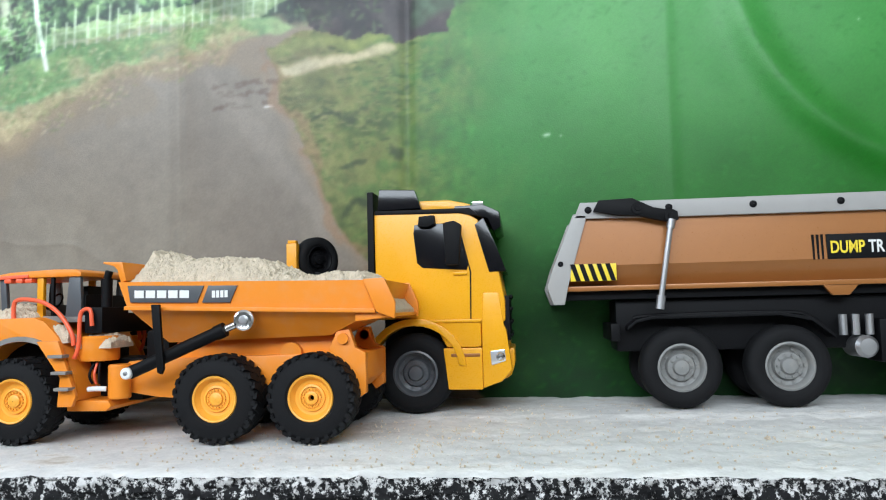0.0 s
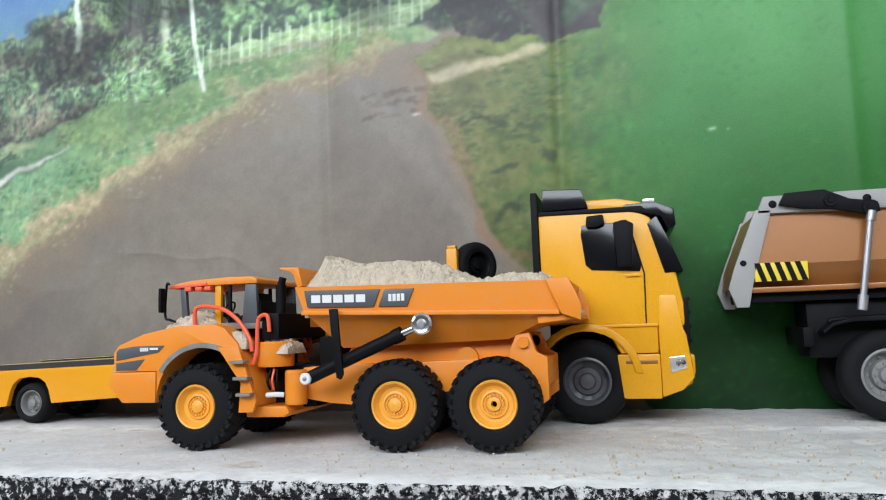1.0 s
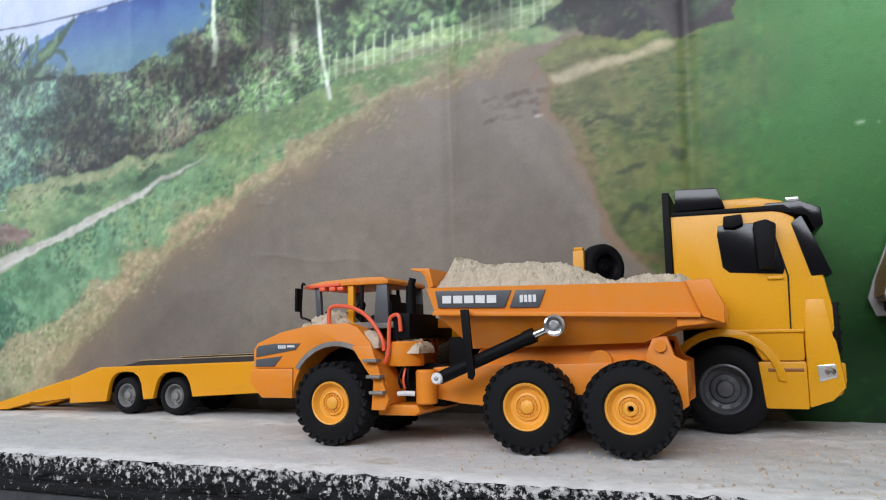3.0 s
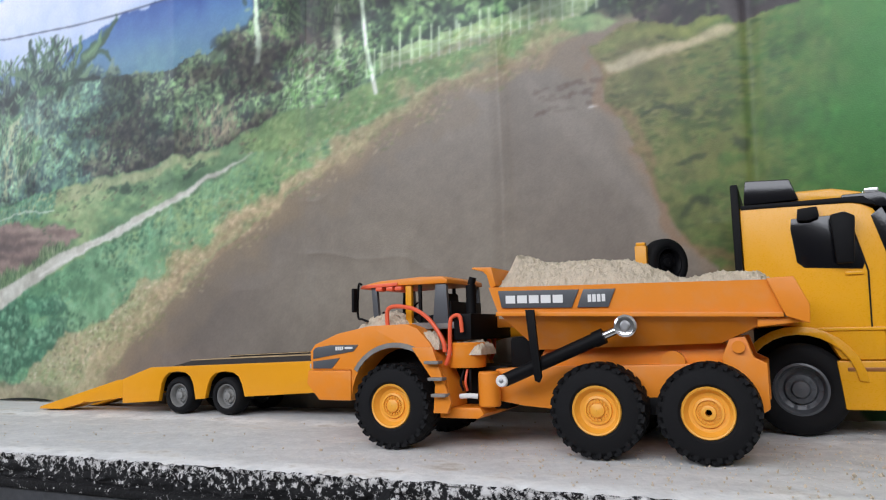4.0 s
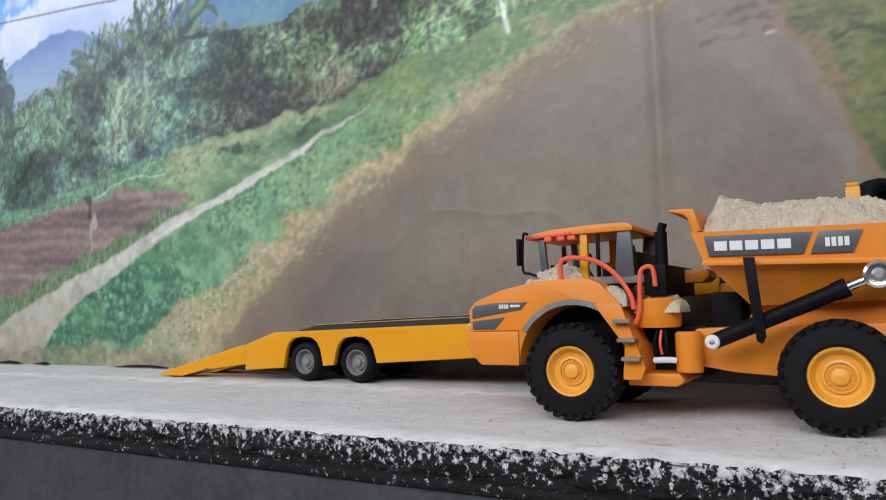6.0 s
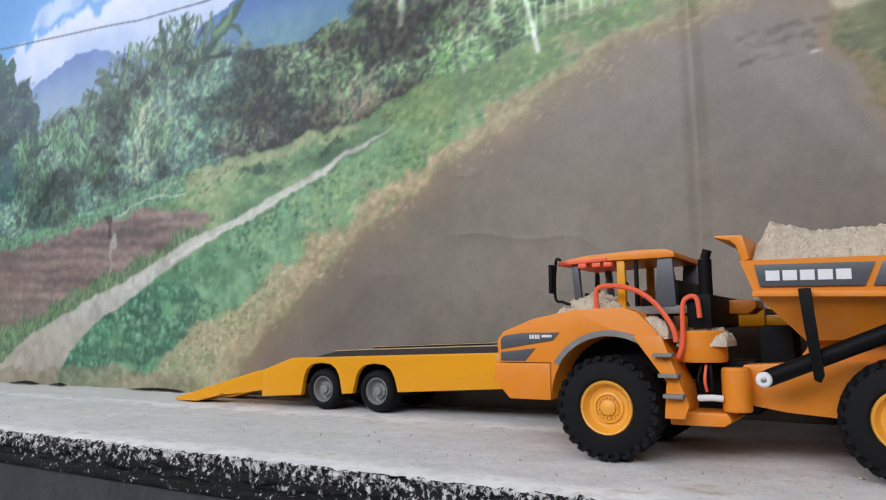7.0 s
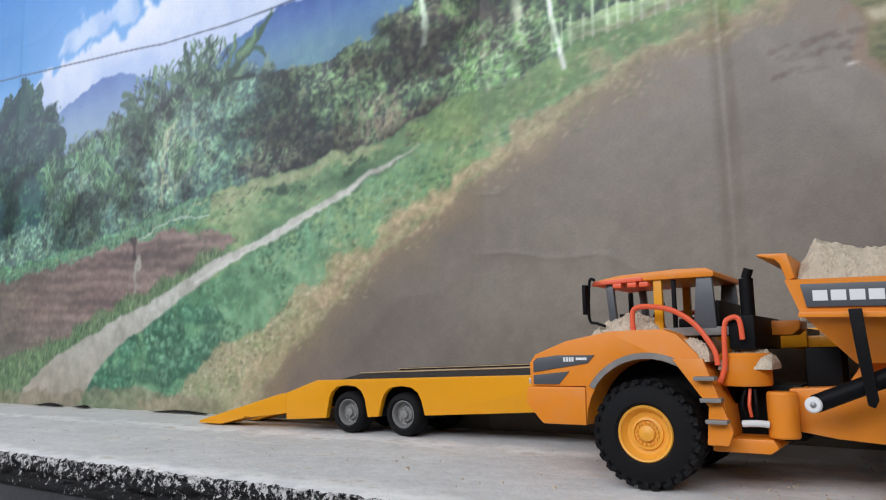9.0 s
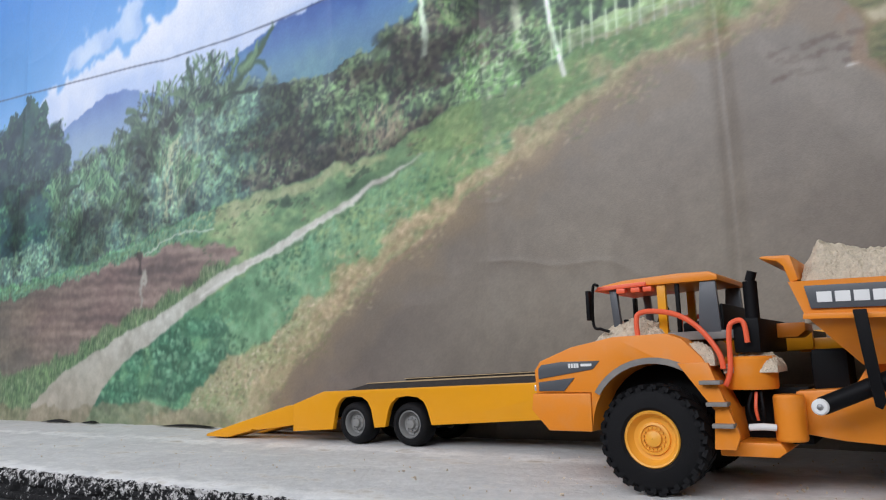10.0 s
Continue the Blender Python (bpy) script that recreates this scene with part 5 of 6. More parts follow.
    for s in (-1, 1):
        y = DY + s * 0.0575
        ram = part("hydraulic_ram", rod((0.0880, y, 0.0490), (0.1610, y, 0.0795), 0.0049, 20), BLACK, root)
        part("ram_collar", rod((0.1560, y, 0.0774), (0.1630, y, 0.0803), 0.0056, 20), BLACK, ram)
        part("piston", rod((0.1540, y, 0.0765), (0.1720, y, 0.0840), 0.0030, 14), CHROME, ram, "chrome piston rod")
        part("ram_eye", lathe([(0.0040, -0.0035), (0.0062, -0.0040), (0.0078, -0.0030), (0.0078, 0.0030), (0.0062, 0.0040)], 28, "Y", (0.1785, y, 0.0868)), CHROME, ram, "chrome eye")
        part("bolt", lathe([(0.0001, -0.0048), (0.0022, -0.0048), (0.0036, -0.0040), (0.0040, -0.0020)], 16, "Y", (0.1785, y, 0.0868), close=False), STEEL, ram)
        part("pivot_cap", lathe([(0.0001, -0.0070), (0.0036, -0.0070), (0.0044, -0.0062), (0.0044, 0.004)], 20, "Y", (0.0880, y, 0.0490), close=False), WHITE, ram, "pale round cap")
        part("pivot_screw", lathe([(0.0001, -0.0078), (0.0015, -0.0076), (0.0018, -0.0068)], 12, "Y", (0.0880, y, 0.0490), close=False), STEEL, ram)
        part("brace", prism([(0.1085, 0.1000), (0.1150, 0.1000), (0.1165, 0.0800), (0.1190, 0.0520), (0.1170, 0.0480), (0.1138, 0.0495), (0.1105, 0.0780)], y + s * 0.0068 - 0.0016, y + s * 0.0068 + 0.0016, 0.0006), BLACK, root)
        part("brace_foot", rod((0.1150, y - s * 0.002, 0.0600), (0.1150, y + s * 0.0065, 0.0600), 0.0024, 12), BLACK, root)
    # black block standing for the shaded cavity between cab and body
    part("cavity_shade_block", box((0.080, DY - 0.020, 0.052), (0.100, DY + 0.020, 0.080), 0.003), BLACK, root)


def dumper():
    root = thing("dump_truck", (0.10, DY, 0), "orange toy articulated dumper heaped with sand on the ledge", "toy truck")
    dumper_front(root)
    dumper_rear(root)
    tyre = tyre_mesh(0.0325, 0.0130, 0.0170, 26, 0.0013)
    closed, holed = dumper_rim_mesh(False), dumper_rim_mesh(True)
    for x, rim in ((-0.006, closed), (0.156, closed), (0.229, holed)):
        put_wheel(root, tyre, rim, x, DY - 0.049, 0.0328, turn=x * 31)
        put_wheel(root, tyre, rim, x, DY + 0.049, 0.0328, True, turn=x * 17)
    for piece in root.children:
        if not piece.name.startswith("wheel"):
            piece.location.z += LIFT
    root.location.z -= DROP
    return root


DROP, LIFT = 0.0042, 0.0040
dumper()


def heap_height(u, v):
    x = 0.084 + 0.194 * u
    edge = min(v, 1 - v) * 2
    crown = np.interp(x, [0.084, 0.092, 0.100, 0.115, 0.150, 0.180, 0.198, 0.215, 0.240, 0.262, 0.272, 0.278], [0.130, 0.1455, 0.1415, 0.1365, 0.1375, 0.1345, 0.1260, 0.1195, 0.1235, 0.1225, 0.1150, 0.106])
    side = np.interp(x, [0.084, 0.278], [0.1165, 0.1095])
    return side - 0.001 + (crown - side) * (1 - (1 - min(1, edge * 1.7)) ** 2)


heap = part("sand_load", mound(0.0835, 0.2795, DY - 0.0525, DY + 0.0525, heap_height, 0.0025, 3, (170, 84), 0.0945), SAND, smooth=0)
heap.location.z -= DROP - LIFT
tagged(heap, "heap of dry beige sand filling the dumper's body", "sand")


def spill(x0, x1, y0, y1, base, peak, seed, tall=0.5):
    h = lambda u, v: base - 0.0065 + (peak + 0.0065) * (max(0, (1 - (2 * u - 1) ** 2)) * max(0, (1 - (2 * v - 1) ** 2))) ** 0.55
    ob = part("sand_spill", mound(x0, x1, y0, y1, h, 0.0026, seed, (46, 36), base - 0.0095), SAND, smooth=0)
    ob.location.z -= DROP - LIFT
    return tagged(ob, "small spill of beige sand lying on the dumper", "sand", group="sand spills on the dumper")


tail = part("sand_spill", mound(0.2700, 0.2895, DY - 0.0530, DY + 0.0530, lambda u, v: 0.1120 - 0.0200 * u, 0.0014, 31, (22, 70), 0.0895), SAND, smooth=0)
tail.location.z -= DROP - LIFT
tagged(tail, "small spill of beige sand lying on the dumper", "sand", group="sand spills on the dumper")
spill(-0.048, 0.004, DY - 0.0495, DY - 0.004, 0.0900, 0.0130, 21)
spill(0.006, 0.032, DY - 0.0500, DY - 0.034, 0.0815, 0.0045, 22)
spill(0.036, 0.066, DY - 0.047, DY - 0.014, 0.0768, 0.0030, 23)


# ---- low loader trailer and its tractor ----
LN, LF = -0.100, -0.012


def low_loader():
    root = thing("low_loader", (-0.25, -0.055, 0), "yellow toy low loader trailer with lowered rear ramps", "toy trailer")
    wx, wz, wr = (-0.3685, -0.2975), 0.0205, 0.0250

    low = lambda x: 0.0085 + (x + 0.455) * 0.058
    outline = [(-0.455, low(-0.455)), (-0.455, 0.0375), (-0.410, 0.0515), (-0.250, 0.0560), (-0.096, 0.0600), (-0.038, 0.0800), (0.012, 0.0950), (0.070, 0.0955), (0.070, 0.0800), (0.012, 0.0780), (-0.006, 0.0720), (-0.0205, 0.0690), (-0.0205, low(-0.0205))]
    cut = [(-0.262, low(-0.262))]
    for x in reversed(wx):
        cut += [(x + wr + 0.004, low(x + wr))] + [(x + dx, z) for dx, z in ((0.0250, 0.0330), (0.0205, 0.0410), (0.0130, 0.0455), (0.0, 0.0468), (-0.0130, 0.0450), (-0.0200, 0.0395), (-0.0235, 0.0330))] + [(x - wr - 0.003, low(x - wr))]
    side = outline + cut[1:]
    for y0, y1 in ((LN, LN + 0.006), (LF - 0.006, LF)):
        part("side_panel", prism(side, y0, y1, 0.0006), YELLOW, root)
    part("raised_deck", prism([(-0.400, 0.0500), (-0.360, 0.0585), (-0.110, 0.0655), (-0.094, 0.0600), (-0.094, 0.0540)], LN + 0.016, LF - 0.001, 0.0005), GRIP, root, "black deck sheet")
    part("deck", prism([(-0.452, 0.030), (-0.452, 0.0365), (-0.410, 0.0500), (-0.096, 0.0580), (-0.038, 0.0780), (0.012, 0.0930), (0.070, 0.0935), (0.070, 0.0830), (0.010, 0.0800), (-0.096, 0.0520), (-0.405, 0.0440)], LN + 0.006, LF - 0.006, 0.0005), GRIP, root, "black deck sheet")
    for y in (LN + 0.019, (LN + LF) / 2 - 0.010, (LN + LF) / 2 + 0.010, LF - 0.004):
        part("deck_stripe", prism([(-0.362, 0.0584), (-0.362, 0.0594), (-0.110, 0.0664), (-0.110, 0.0654)], y - 0.0016, y + 0.0016, 0.0002), CREAM, root, "tan stripe along the deck")
    part("far_board", prism([(-0.362, 0.0560), (-0.362, 0.0625), (-0.110, 0.0695), (-0.110, 0.0630)], LF - 0.0036, LF - 0.0016, 0.0002), GRIP, root)
    for y, up in ((LN + 0.0165, 0.0004), (LF - 0.0044, 0.0030)):
        part("deck_rail", prism([(-0.362, 0.0583 + up), (-0.362, 0.0591 + up), (-0.110, 0.0661 + up), (-0.110, 0.0653 + up)], y - 0.0012, y + 0.0008, 0.0001), CREAM, root, "tan rail along the deck")
    for x in (-0.33, -0.245, -0.165):
        z = 0.0655 + (x + 0.110) * 0.0280
        part("deck_bar", box((x - 0.0018, LN + 0.017, z - 0.001), (x + 0.0018, LF - 0.002, z + 0.0012), 0.0003), CREAM, root)
    part("underframe", box((-0.43, LN + 0.022, 0.026), (-0.03, LF - 0.022, 0.044), 0.002), BLACK, root)
    part("neck_face", box((-0.0205, LN + 0.007, 0.030), (-0.012, LF - 0.007, 0.068), 0.001), BLACK, root)
    for y0, y1 in ((LN + 0.001, LN + 0.034), (LF - 0.034, LF - 0.001)):
        ramp = part("ramp", prism([(-0.4560, 0.0150), (-0.4560, 0.0365), (-0.4640, 0.0365), (-0.6030, 0.0018), (-0.6045, -0.0012), (-0.5640, -0.0010), (-0.5250, 0.0075), (-0.5240, 0.0095), (-0.5120, 0.0085)], y0, y1, 0.0006), YELLOW, root, "lowered yellow ramp")
        part("ramp_hinge", rod((-0.4550, y0 + 0.001, 0.0205), (-0.4550, y1 - 0.001, 0.0205), 0.0030, 12), BLACK, ramp)
    tyre = tyre_mesh(0.0213, 0.0105, 0.0138, 0, name="trailer_tyre")
    rim = disc_rim_mesh(0.0138, 0.0090, RIMGREY, 8)
    for x in wx:
        put_wheel(root, tyre, rim, x, LN + 0.0128, 0.0190, rim_label="dull grey rim")
        put_wheel(root, tyre, rim, x, LF - 0.0128, 0.0196, True, rim_label="dull grey rim")
    part("axle", box((-0.40, LN + 0.018, 0.015), (-0.27, LF - 0.018, 0.030), 0.002), BLACK, root)
    post = part("post", box((0.1628, -0.095, 0.086), (0.1728, -0.085, 0.1570), 0.0010), YELLOW, root)
    part("post_cap", box((0.1638, -0.0940, 0.1570), (0.1718, -0.0860, 0.1600), 0.0006), YELLOW, post)
    part("neck_bridge", box((0.060, -0.096, 0.0780), (0.200, -0.022, 0.0880), 0.001), YELLOW, root)
    part("spare_bracket", box((0.178, -0.078, 0.086), (0.191, -0.060, 0.130), 0.0015), BLACK, root)
    spare = tyre_mesh(0.0225, 0.0075, 0.0140, 0, name="spare_tyre")
    spare_at = pose(0.1845, -0.069, 0.1420, 0, 0, 48)
    wheel = part("spare_wheel", spare, None, root, "black spare tyre standing on the trailer neck", at=spare_at)
    part("rim", disc_rim_mesh(0.0140, 0.0070, BLACK, 8), None, wheel, at=spare_at)
    return root


low_loader()


def tractor():
    root = thing("tractor_truck", (0.28, -0.06, 0), "yellow toy truck tractor with a black sun visor", "toy truck")
    n, f = -0.112, -0.010
    cab = [(0.2520, 0.0820), (0.2510, 0.1800), (0.2560, 0.1830), (0.3330, 0.1800), (0.3470, 0.1720), (0.3560, 0.1500), (0.3650, 0.1250), (0.3700, 0.0980), (0.3700, 0.0780), (0.3480, 0.0780), (0.3480, 0.0560), (0.3160, 0.0560), (0.3080, 0.0720), (0.2960, 0.0795), (0.2800, 0.0830)]
    body = part("cab", prism(cab, n, f, 0.0042), LEMON, root)
    part("roof", prism([(0.2640, 0.1790), (0.2660, 0.1880), (0.2900, 0.1915), (0.3200, 0.1915), (0.3400, 0.1870), (0.3480, 0.1780), (0.3300, 0.1780)], n + 0.008, f - 0.008, 0.0030), LEMON, root)
    part("roof_band", prism([(0.2525, 0.1785), (0.2525, 0.1820), (0.3400, 0.1820), (0.3480, 0.1745), (0.3300, 0.1775)], n - 0.001, f + 0.001, 0.0008), BLACK, root)
    part("rear_board", box((0.2455, n - 0.001, 0.0880), (0.2515, f + 0.001, 0.2000), 0.0012), BLACK, root)
    for s, y in ((1, n), (-1, f)):
        part("wind_deflector", prism([(0.2550, 0.1820), (0.2570, 0.2020), (0.2900, 0.2005), (0.2960, 0.1830)], min(y - s * 0.0015, y + s * 0.010), max(y - s * 0.0015, y + s * 0.010), 0.0016), GLOSS, root)
        y0 = y - s * 0.0008
        part("side_window", prism([(0.2890, 0.1680), (0.2880, 0.1600), (0.2910, 0.1330), (0.2960, 0.1285), (0.3360, 0.1255), (0.3375, 0.1300), (0.3300, 0.1620), (0.3250, 0.1690)], min(y0, y0 + s * 0.003), max(y0, y0 + s * 0.003), 0.0010), GLOSS, root)
        part("door_line", prism([(0.3380, 0.0800), (0.3390, 0.0800), (0.3400, 0.1240), (0.3300, 0.1660), (0.3290, 0.1655), (0.3388, 0.1240)], min(y0, y0 + s * 0.0012), max(y0, y0 + s * 0.0012), 0), BLACK, root)
        part("door_sill", box((0.2980, min(y0 - s * 0.001, y0 + s * 0.002), 0.0790), (0.3480, max(y0 - s * 0.001, y0 + s * 0.002), 0.0815), 0.0006), LEMON, root)
        part("mirror", prism([(0.3180, 0.1300), (0.3160, 0.1680), (0.3260, 0.1700), (0.3330, 0.1660), (0.3300, 0.1300)], min(y - s * 0.010, y - s * 0.004), max(y - s * 0.010, y - s * 0.004), 0.0018), BLACK, root)
        part("mirror_arm", prism([(0.2930, 0.1655), (0.2940, 0.1750), (0.3080, 0.1760), (0.3090, 0.1680), (0.3020, 0.1650)], min(y - s * 0.006, y + s * 0.001), max(y - s * 0.006, y + s * 0.001), 0.0012), BLACK, root)
        part("handle", box((0.3240, min(y, y - s * 0.002), 0.1215), (0.3360, max(y, y - s * 0.002), 0.1240), 0.0006), LEMON, root)
        part("step_panel", prism([(0.3170, 0.0190), (0.3130, 0.0560), (0.3480, 0.0560), (0.3480, 0.0190)], min(y, y + s * 0.012), max(y, y + s * 0.012), 0.0014), LEMON, root)
        # brown bar gives the step recess its shade by colour
        part("step_recess_shade", box((0.3200, min(y - s * 0.0006, y + s * 0.004), 0.0480), (0.3460, max(y - s * 0.0006, y + s * 0.004), 0.0510), 0.0006), BRONZE, root)
        fender = [(0.287 + r * math.cos(radians(a)), 0.036 + r * math.sin(radians(a))) for r, seq in ((0.047, range(5, 176, 12)), (0.0405, range(175, 4, -12))) for a in seq]
        part("fender", prism(fender, min(y - s * 0.002, y + s * 0.022), max(y - s * 0.002, y + s * 0.022), 0.0008), LEMON, root)
        part("corner_panel", prism([(0.3480, 0.0200), (0.3480, 0.0760), (0.3500, 0.1050), (0.3640, 0.1050), (0.3680, 0.0760), (0.3700, 0.0715), (0.3745, 0.0360), (0.3650, 0.0260)], min(y - s * 0.001, y + s * 0.020), max(y - s * 0.001, y + s * 0.020), 0.0020), LEMON, root)
        light = part("headlight", prism([(0.3560, 0.0400), (0.3550, 0.0530), (0.3680, 0.0545), (0.3690, 0.0440)], min(y - s * 0.0022, y + s * 0.004), max(y - s * 0.0022, y + s * 0.004), 0.0010), LAMP, root, "clear headlight")
        part("bulb", lathe([(0.0001, -0.002), (0.0030, -0.0016), (0.0042, 0.0)], 14, "Y", (0.3640, y - s * 0.0018, 0.0480), close=False), CHROME, light)
    part("windscreen", prism([(0.3440, 0.1665), (0.3520, 0.1725), (0.3620, 0.1500), (0.3715, 0.1240), (0.3560, 0.1230)], n - 0.0008, f + 0.0008, 0.0012), GLOSS, root)
    visor = part("sun_visor", prism([(0.3250, 0.1790), (0.3260, 0.1845), (0.3520, 0.1850), (0.3670, 0.1780), (0.3680, 0.1640), (0.3610, 0.1600), (0.3560, 0.1720)], n + 0.002, f - 0.002, 0.0015), GLOSS, root)
    for y in (n + 0.012, n + 0.026, f - 0.026, f - 0.012):
        part("roof_light", box((0.3420, y - 0.005, 0.1850), (0.3520, y + 0.005, 0.1890), 0.0012), LAMP, visor)
    part("grille", box((0.3680, n + 0.003, 0.0620), (0.3735, f - 0.003, 0.1020), 0.0012), BLACK, root)
    for z in (0.066, 0.078, 0.090, 0.101):
        part("grille_bar", box((0.3730, n + 0.012, z - 0.0015), (0.3755, f - 0.012, z + 0.0015), 0.0005), BLACK, root)
    part("bumper", prism([(0.3600, 0.0230), (0.3730, 0.0300), (0.3765, 0.0400), (0.3765, 0.0545), (0.3640, 0.0545)], n + 0.012, f - 0.012, 0.0016), LEMON, root)
    part("chassis", box((0.085, n + 0.030, 0.030), (0.345, f - 0.030, 0.056), 0.002), BLACK, root)
    part("engine_block", box((0.255, n + 0.026, 0.030), (0.320, f - 0.026, 0.086), 0.002), BLACK, root)
    tyre = tyre_mesh(0.0360, 0.0110, 0.0205, 0, name="truck_tyre")
    rim = disc_rim_mesh(0.0205, 0.0105, DECAL, 10)
    for x in (0.287, 0.150):
        put_wheel(root, tyre, rim, x, n + 0.012, 0.0338, rim_label="dark grey wheel rim")
        put_wheel(root, tyre, rim, x, f - 0.012, 0.0345, True, rim_label="dark grey wheel rim")
    return root


tractor()


# ---- second tipper truck ----
def tipper():
    root = thing("tipper_truck", (0.60, -0.055, 0), "brown and grey metal toy tipper truck with black chassis", "toy truck")
    n, f = -0.094, -0.012
    end = 0.83
    own = bmesh.new()
    levels = [(0.4330, end, 0.1700), (0.4150, end, 0.1270), (0.4110, end, 0.1080)]
    depth = [(n + 0.002, f - 0.002), (n - 0.001, f + 0.001), (n + 0.012, f - 0.012)]
    rings = [[own.verts.new(p) for p in ((a, y0, z), (b, y0, z), (b, y1, z), (a, y1, z))] for (a, b, z), (y0, y1) in zip(levels, depth)]
    for p, q in zip(rings, rings[1:]):
        for k in range(4):
            own.faces.new((p[k], p[(k + 1) % 4], q[(k + 1) % 4], q[k]))
    own.faces.new(rings[0])
    own.faces.new(rings[-1])
    soften(own, 0.001)
    body = part("tipping_body", own, BRONZE, root)
    for y0, y1 in ((n - 0.003, n + 0.003), (f - 0.003, f + 0.003)):
        rail = part("top_rail", prism([(0.4340, 0.1700), (0.4400, 0.1845), (end, 0.1845), (end, 0.1680), (0.5200, 0.1690)], y0, y1, 0.0008), SILVER, body, "grey top rail")
        part("tail_post", prism([(0.4330, 0.1735), (0.4460, 0.1735), (0.4270, 0.1100), (0.4230, 0.0920), (0.4130, 0.0920), (0.4075, 0.1080), (0.4130, 0.1250)], y0, y1, 0.0010), SILVER, body, "grey tail post")
        for x in (0.447, 0.5185, 0.5915, 0.6655, 0.7400):
            part("screw", lathe([(0.0001, -0.0010), (0.0020, -0.0010), (0.0032, -0.0004), (0.0034, 0.001)], 14, "Y", (x, y0 - 0.0002, 0.1775), close=False), BLACK, rail)
        part("screw", lathe([(0.0001, -0.0010), (0.0020, -0.0010), (0.0030, 0.001)], 14, "Y", (0.4205, y0 - 0.0002, 0.1290), close=False), BLACK, body)
    part("warning_panel", box((0.4290, n - 0.0030, 0.1130), (0.4700, n - 0.0010, 0.1285), 0.0003), WARN, body, "yellow and black striped panel")
    for k in range(5):
        x = 0.4290 + k * 0.0078
        part("stripe", prism([(x, 0.1285), (x + 0.0042, 0.1285), (x + 0.0092, 0.1130), (x + 0.0050, 0.1130)], n - 0.0036, n - 0.0028, 0), BLACK, body)
    part("side_rib", box((0.4150, n + 0.001, 0.1040), (end, f - 0.001, 0.1085), 0.0008), BRONZE, body)
    part("rib_tab", prism([(0.6480, 0.1040), (0.6780, 0.1040), (0.6700, 0.0950), (0.6560, 0.0950)], n + 0.002, n + 0.006, 0.0006), BRONZE, body)
    part("body_floor", box((0.4180, n + 0.010, 0.0960), (end, f - 0.010, 0.1042), 0.001), BLACK, body)
    arm = part("tailgate_arm", prism([(0.4510, 0.1760), (0.4560, 0.1855), (0.4860, 0.1865), (0.5040, 0.1775), (0.5250, 0.1735), (0.5260, 0.1655), (0.5160, 0.1640), (0.4900, 0.1700), (0.4700, 0.1715)], n - 0.0085, n - 0.0032, 0.0010), BLACK, root)
    for x, z, r in ((0.4900, 0.1770, 0.0052), (0.5190, 0.1690, 0.0060)):
        part("joint", lathe([(0.0001, -0.0020), (r * 0.45, -0.0020), (r * 0.5, -0.0010), (r, -0.0010), (r, 0.003)], 20, "Y", (x, n - 0.0092, z), close=False), BLACK, arm)
    ram = part("tailgate_ram", rod((0.5190, n - 0.0085, 0.1660), (0.5060, n - 0.0085, 0.0900), 0.0026, 14), STEEL, root, "dull steel gas strut")
    part("ram_end", rod((0.5075, n - 0.0085, 0.0985), (0.5055, n - 0.0085, 0.0865), 0.0040, 14), STEEL, ram)
    part("ram_end", rod((0.5195, n - 0.0085, 0.1660), (0.5178, n - 0.0085, 0.1580), 0.0036, 14), STEEL, ram)
    # lettered panel
    panel = part("name_panel", box((0.6520, n - 0.0012, 0.1265), (0.7500, n + 0.0022, 0.1485), 0.0003), BLACK, body, "black panel with yellow and white letters")
    for k in range(3):
        part("stripe", box((0.6400 + k * 0.0038, n - 0.0010, 0.1265), (0.6418 + k * 0.0038, n + 0.0022, 0.1485), 0), BLACK, body)
    for text, x, mat_ in (("DUMP", 0.6545, WARN), ("TR", 0.6865, WHITE)):
        curve = bpy.data.curves.new("letters", "FONT")
        curve.body, curve.size, curve.extrude = text, 0.0150, 0.0002
        curve.offset = 0.0003
        tmp = bpy.data.objects.new("letters", curve)
        scene.collection.objects.link(tmp)
        bpy.context.view_layer.update()
        me = bpy.data.meshes.new_from_object(tmp.evaluated_get(bpy.context.evaluated_depsgraph_get()))
        bpy.data.objects.remove(tmp)
        me.materials.clear()
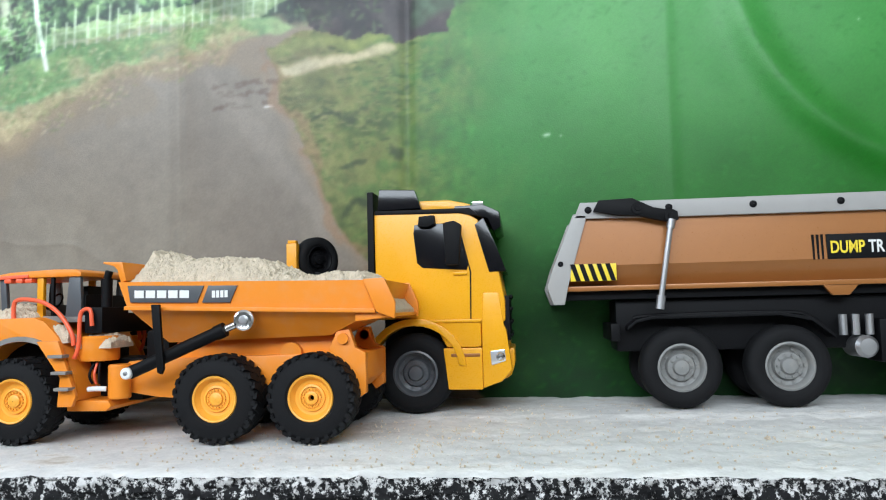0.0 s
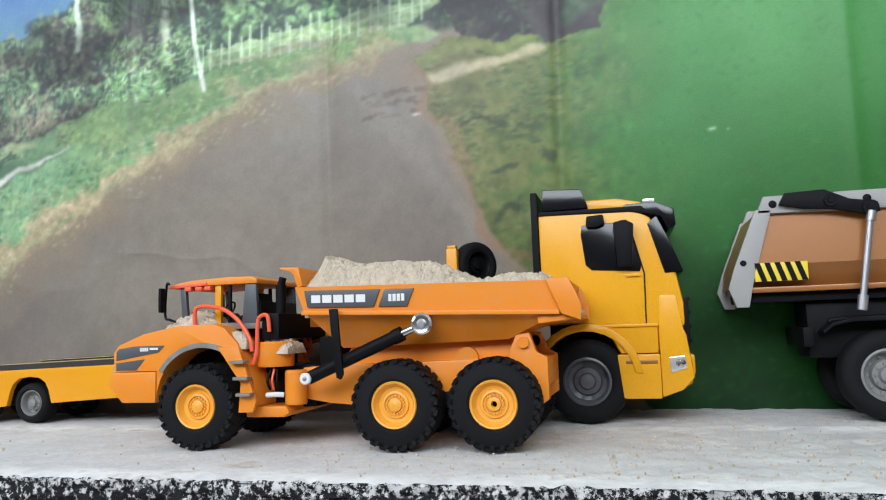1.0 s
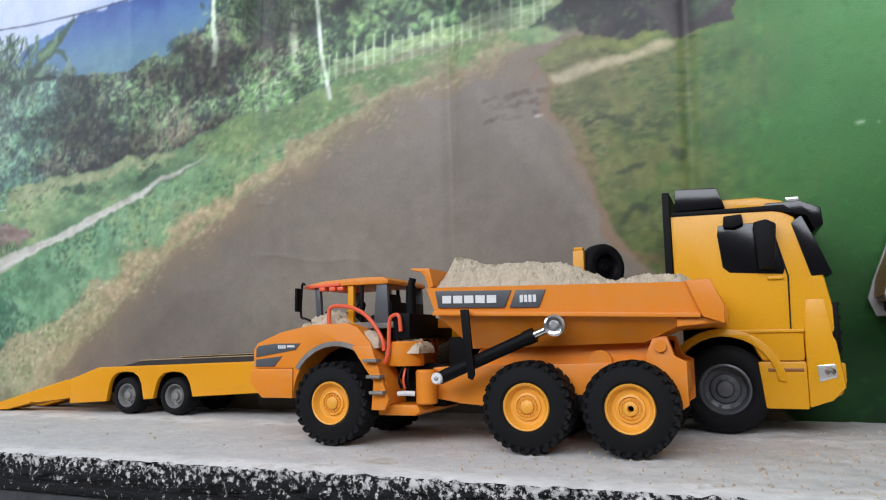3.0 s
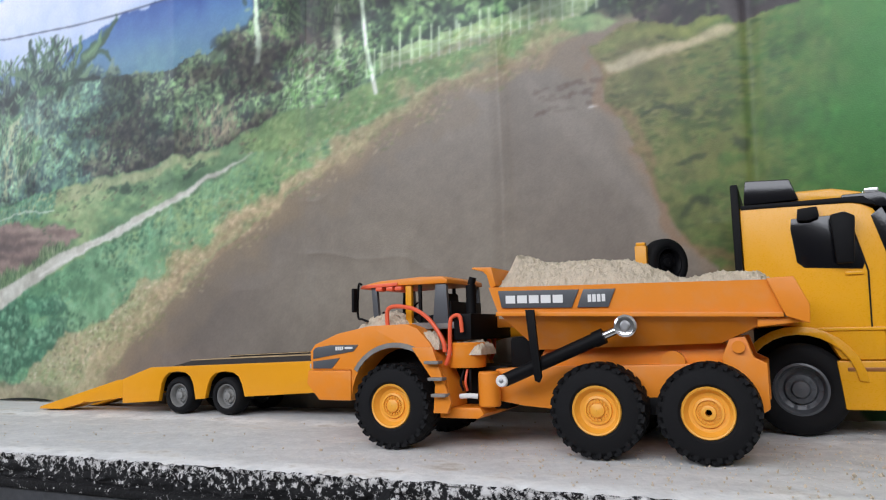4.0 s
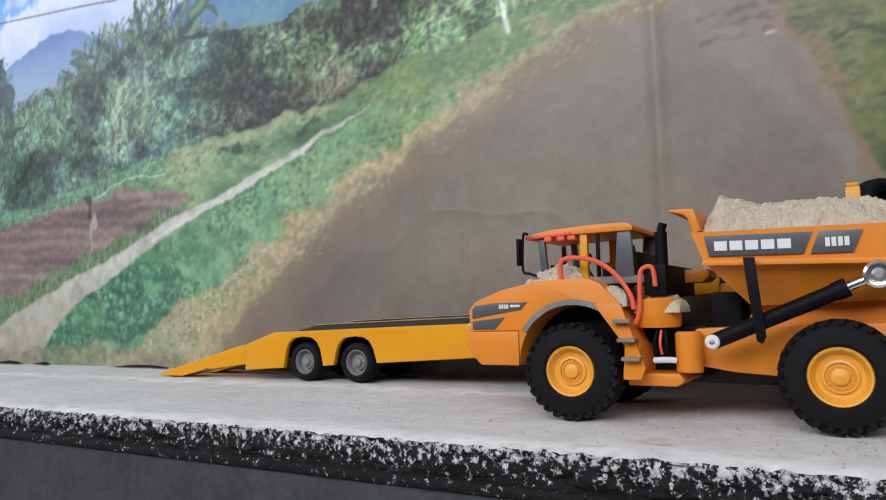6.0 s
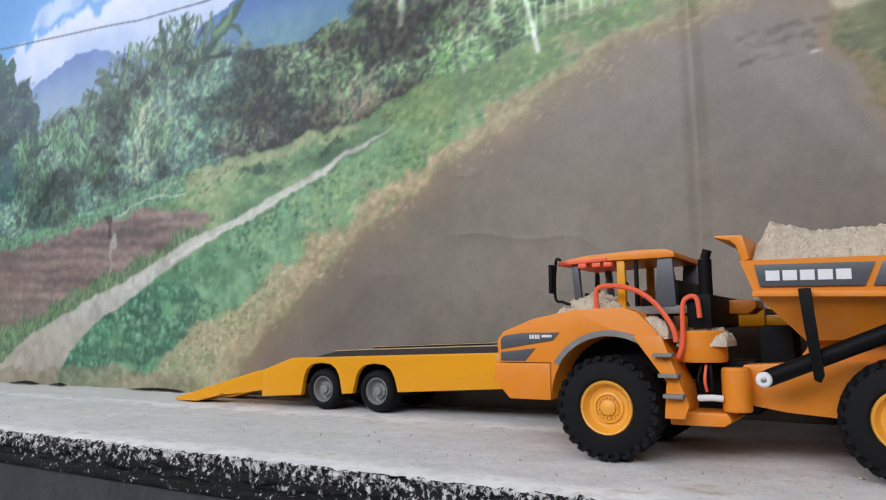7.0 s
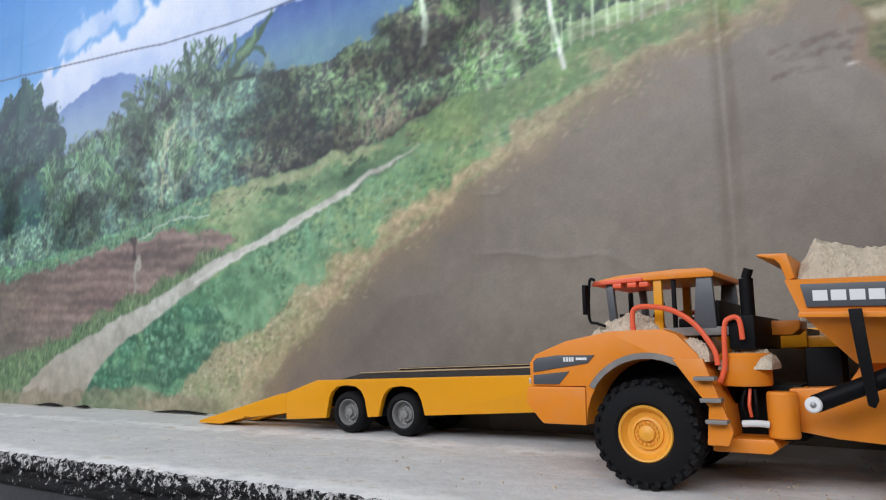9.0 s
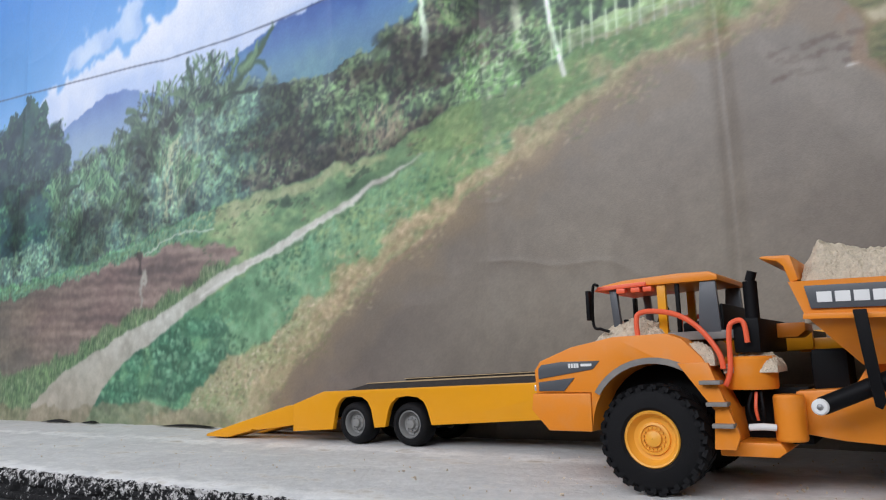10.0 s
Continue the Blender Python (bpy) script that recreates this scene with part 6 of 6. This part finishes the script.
        me.materials.append(mat_)
        part("letters", me, None, panel, at=pose(x, n - 0.0016, 0.1320, 90, 0, 0) @ Matrix.Diagonal((0.70, 1, 1, 1)))
    # chassis
    part("chassis", box((0.4700, n + 0.018, 0.048), (end, f - 0.018, 0.0955), 0.003), BLACK, root)
    part("rear_beam", box((0.4640, n + 0.006, 0.058), (0.4720, f - 0.006, 0.074), 0.001), BLACK, root)
    own = tube([(0.4850, n + 0.010, 0.0770), (0.5000, n + 0.010, 0.0800), (0.6100, n + 0.010, 0.0810), (0.6380, n + 0.010, 0.0760), (0.6560, n + 0.010, 0.0600)], 0.0022, 8)
    part("mudguard_rail", own, BLACK, root)
    guard = [(0.478, 0.071), (0.486, 0.0775), (0.500, 0.0805), (0.610, 0.0815), (0.636, 0.0765), (0.655, 0.0610)]
    part("mudguard", prism(guard + [(x, z - 0.0030) for x, z in reversed(guard)], n - 0.001, n + 0.024, 0.0005), BLACK, root)
    tank = part("air_tank", lathe([(0.0001, -0.010), (0.0070, -0.0095), (0.0098, -0.0060), (0.0098, 0.020), (0.0070, 0.024)], 24, "Y", (0.6800, n + 0.006, 0.0500), close=False), STEEL, root, "bright metal air tank")
    for x in (0.664, 0.6745, 0.686):
        part("valve", rod((x, n + 0.006, 0.060), (x, n + 0.006, 0.078), 0.0035, 12), STEEL, tank)
    part("tank", box((0.692, n + 0.001, 0.036), (0.740, n + 0.030, 0.074), 0.003), BLACK, root)
    tyre = tyre_mesh(0.0360, 0.0120, 0.0215, 0, name="tipper_tyre")
    rim = disc_rim_mesh(0.0215, 0.0110, RIMGREY, 10)
    for x in (0.524, 0.616, 0.780):
        put_wheel(root, tyre, rim, x, n + 0.011, 0.0340, rim_label="dull metal wheel rim")
        put_wheel(root, tyre, rim, x, f - 0.011, 0.0345, True, rim_label="dull metal wheel rim")
    for x in (0.524, 0.616, 0.780):
        part("axle", rod((x, n + 0.02, 0.036), (x, f - 0.02, 0.036), 0.008, 14), BLACK, root)
    return root


tipper()
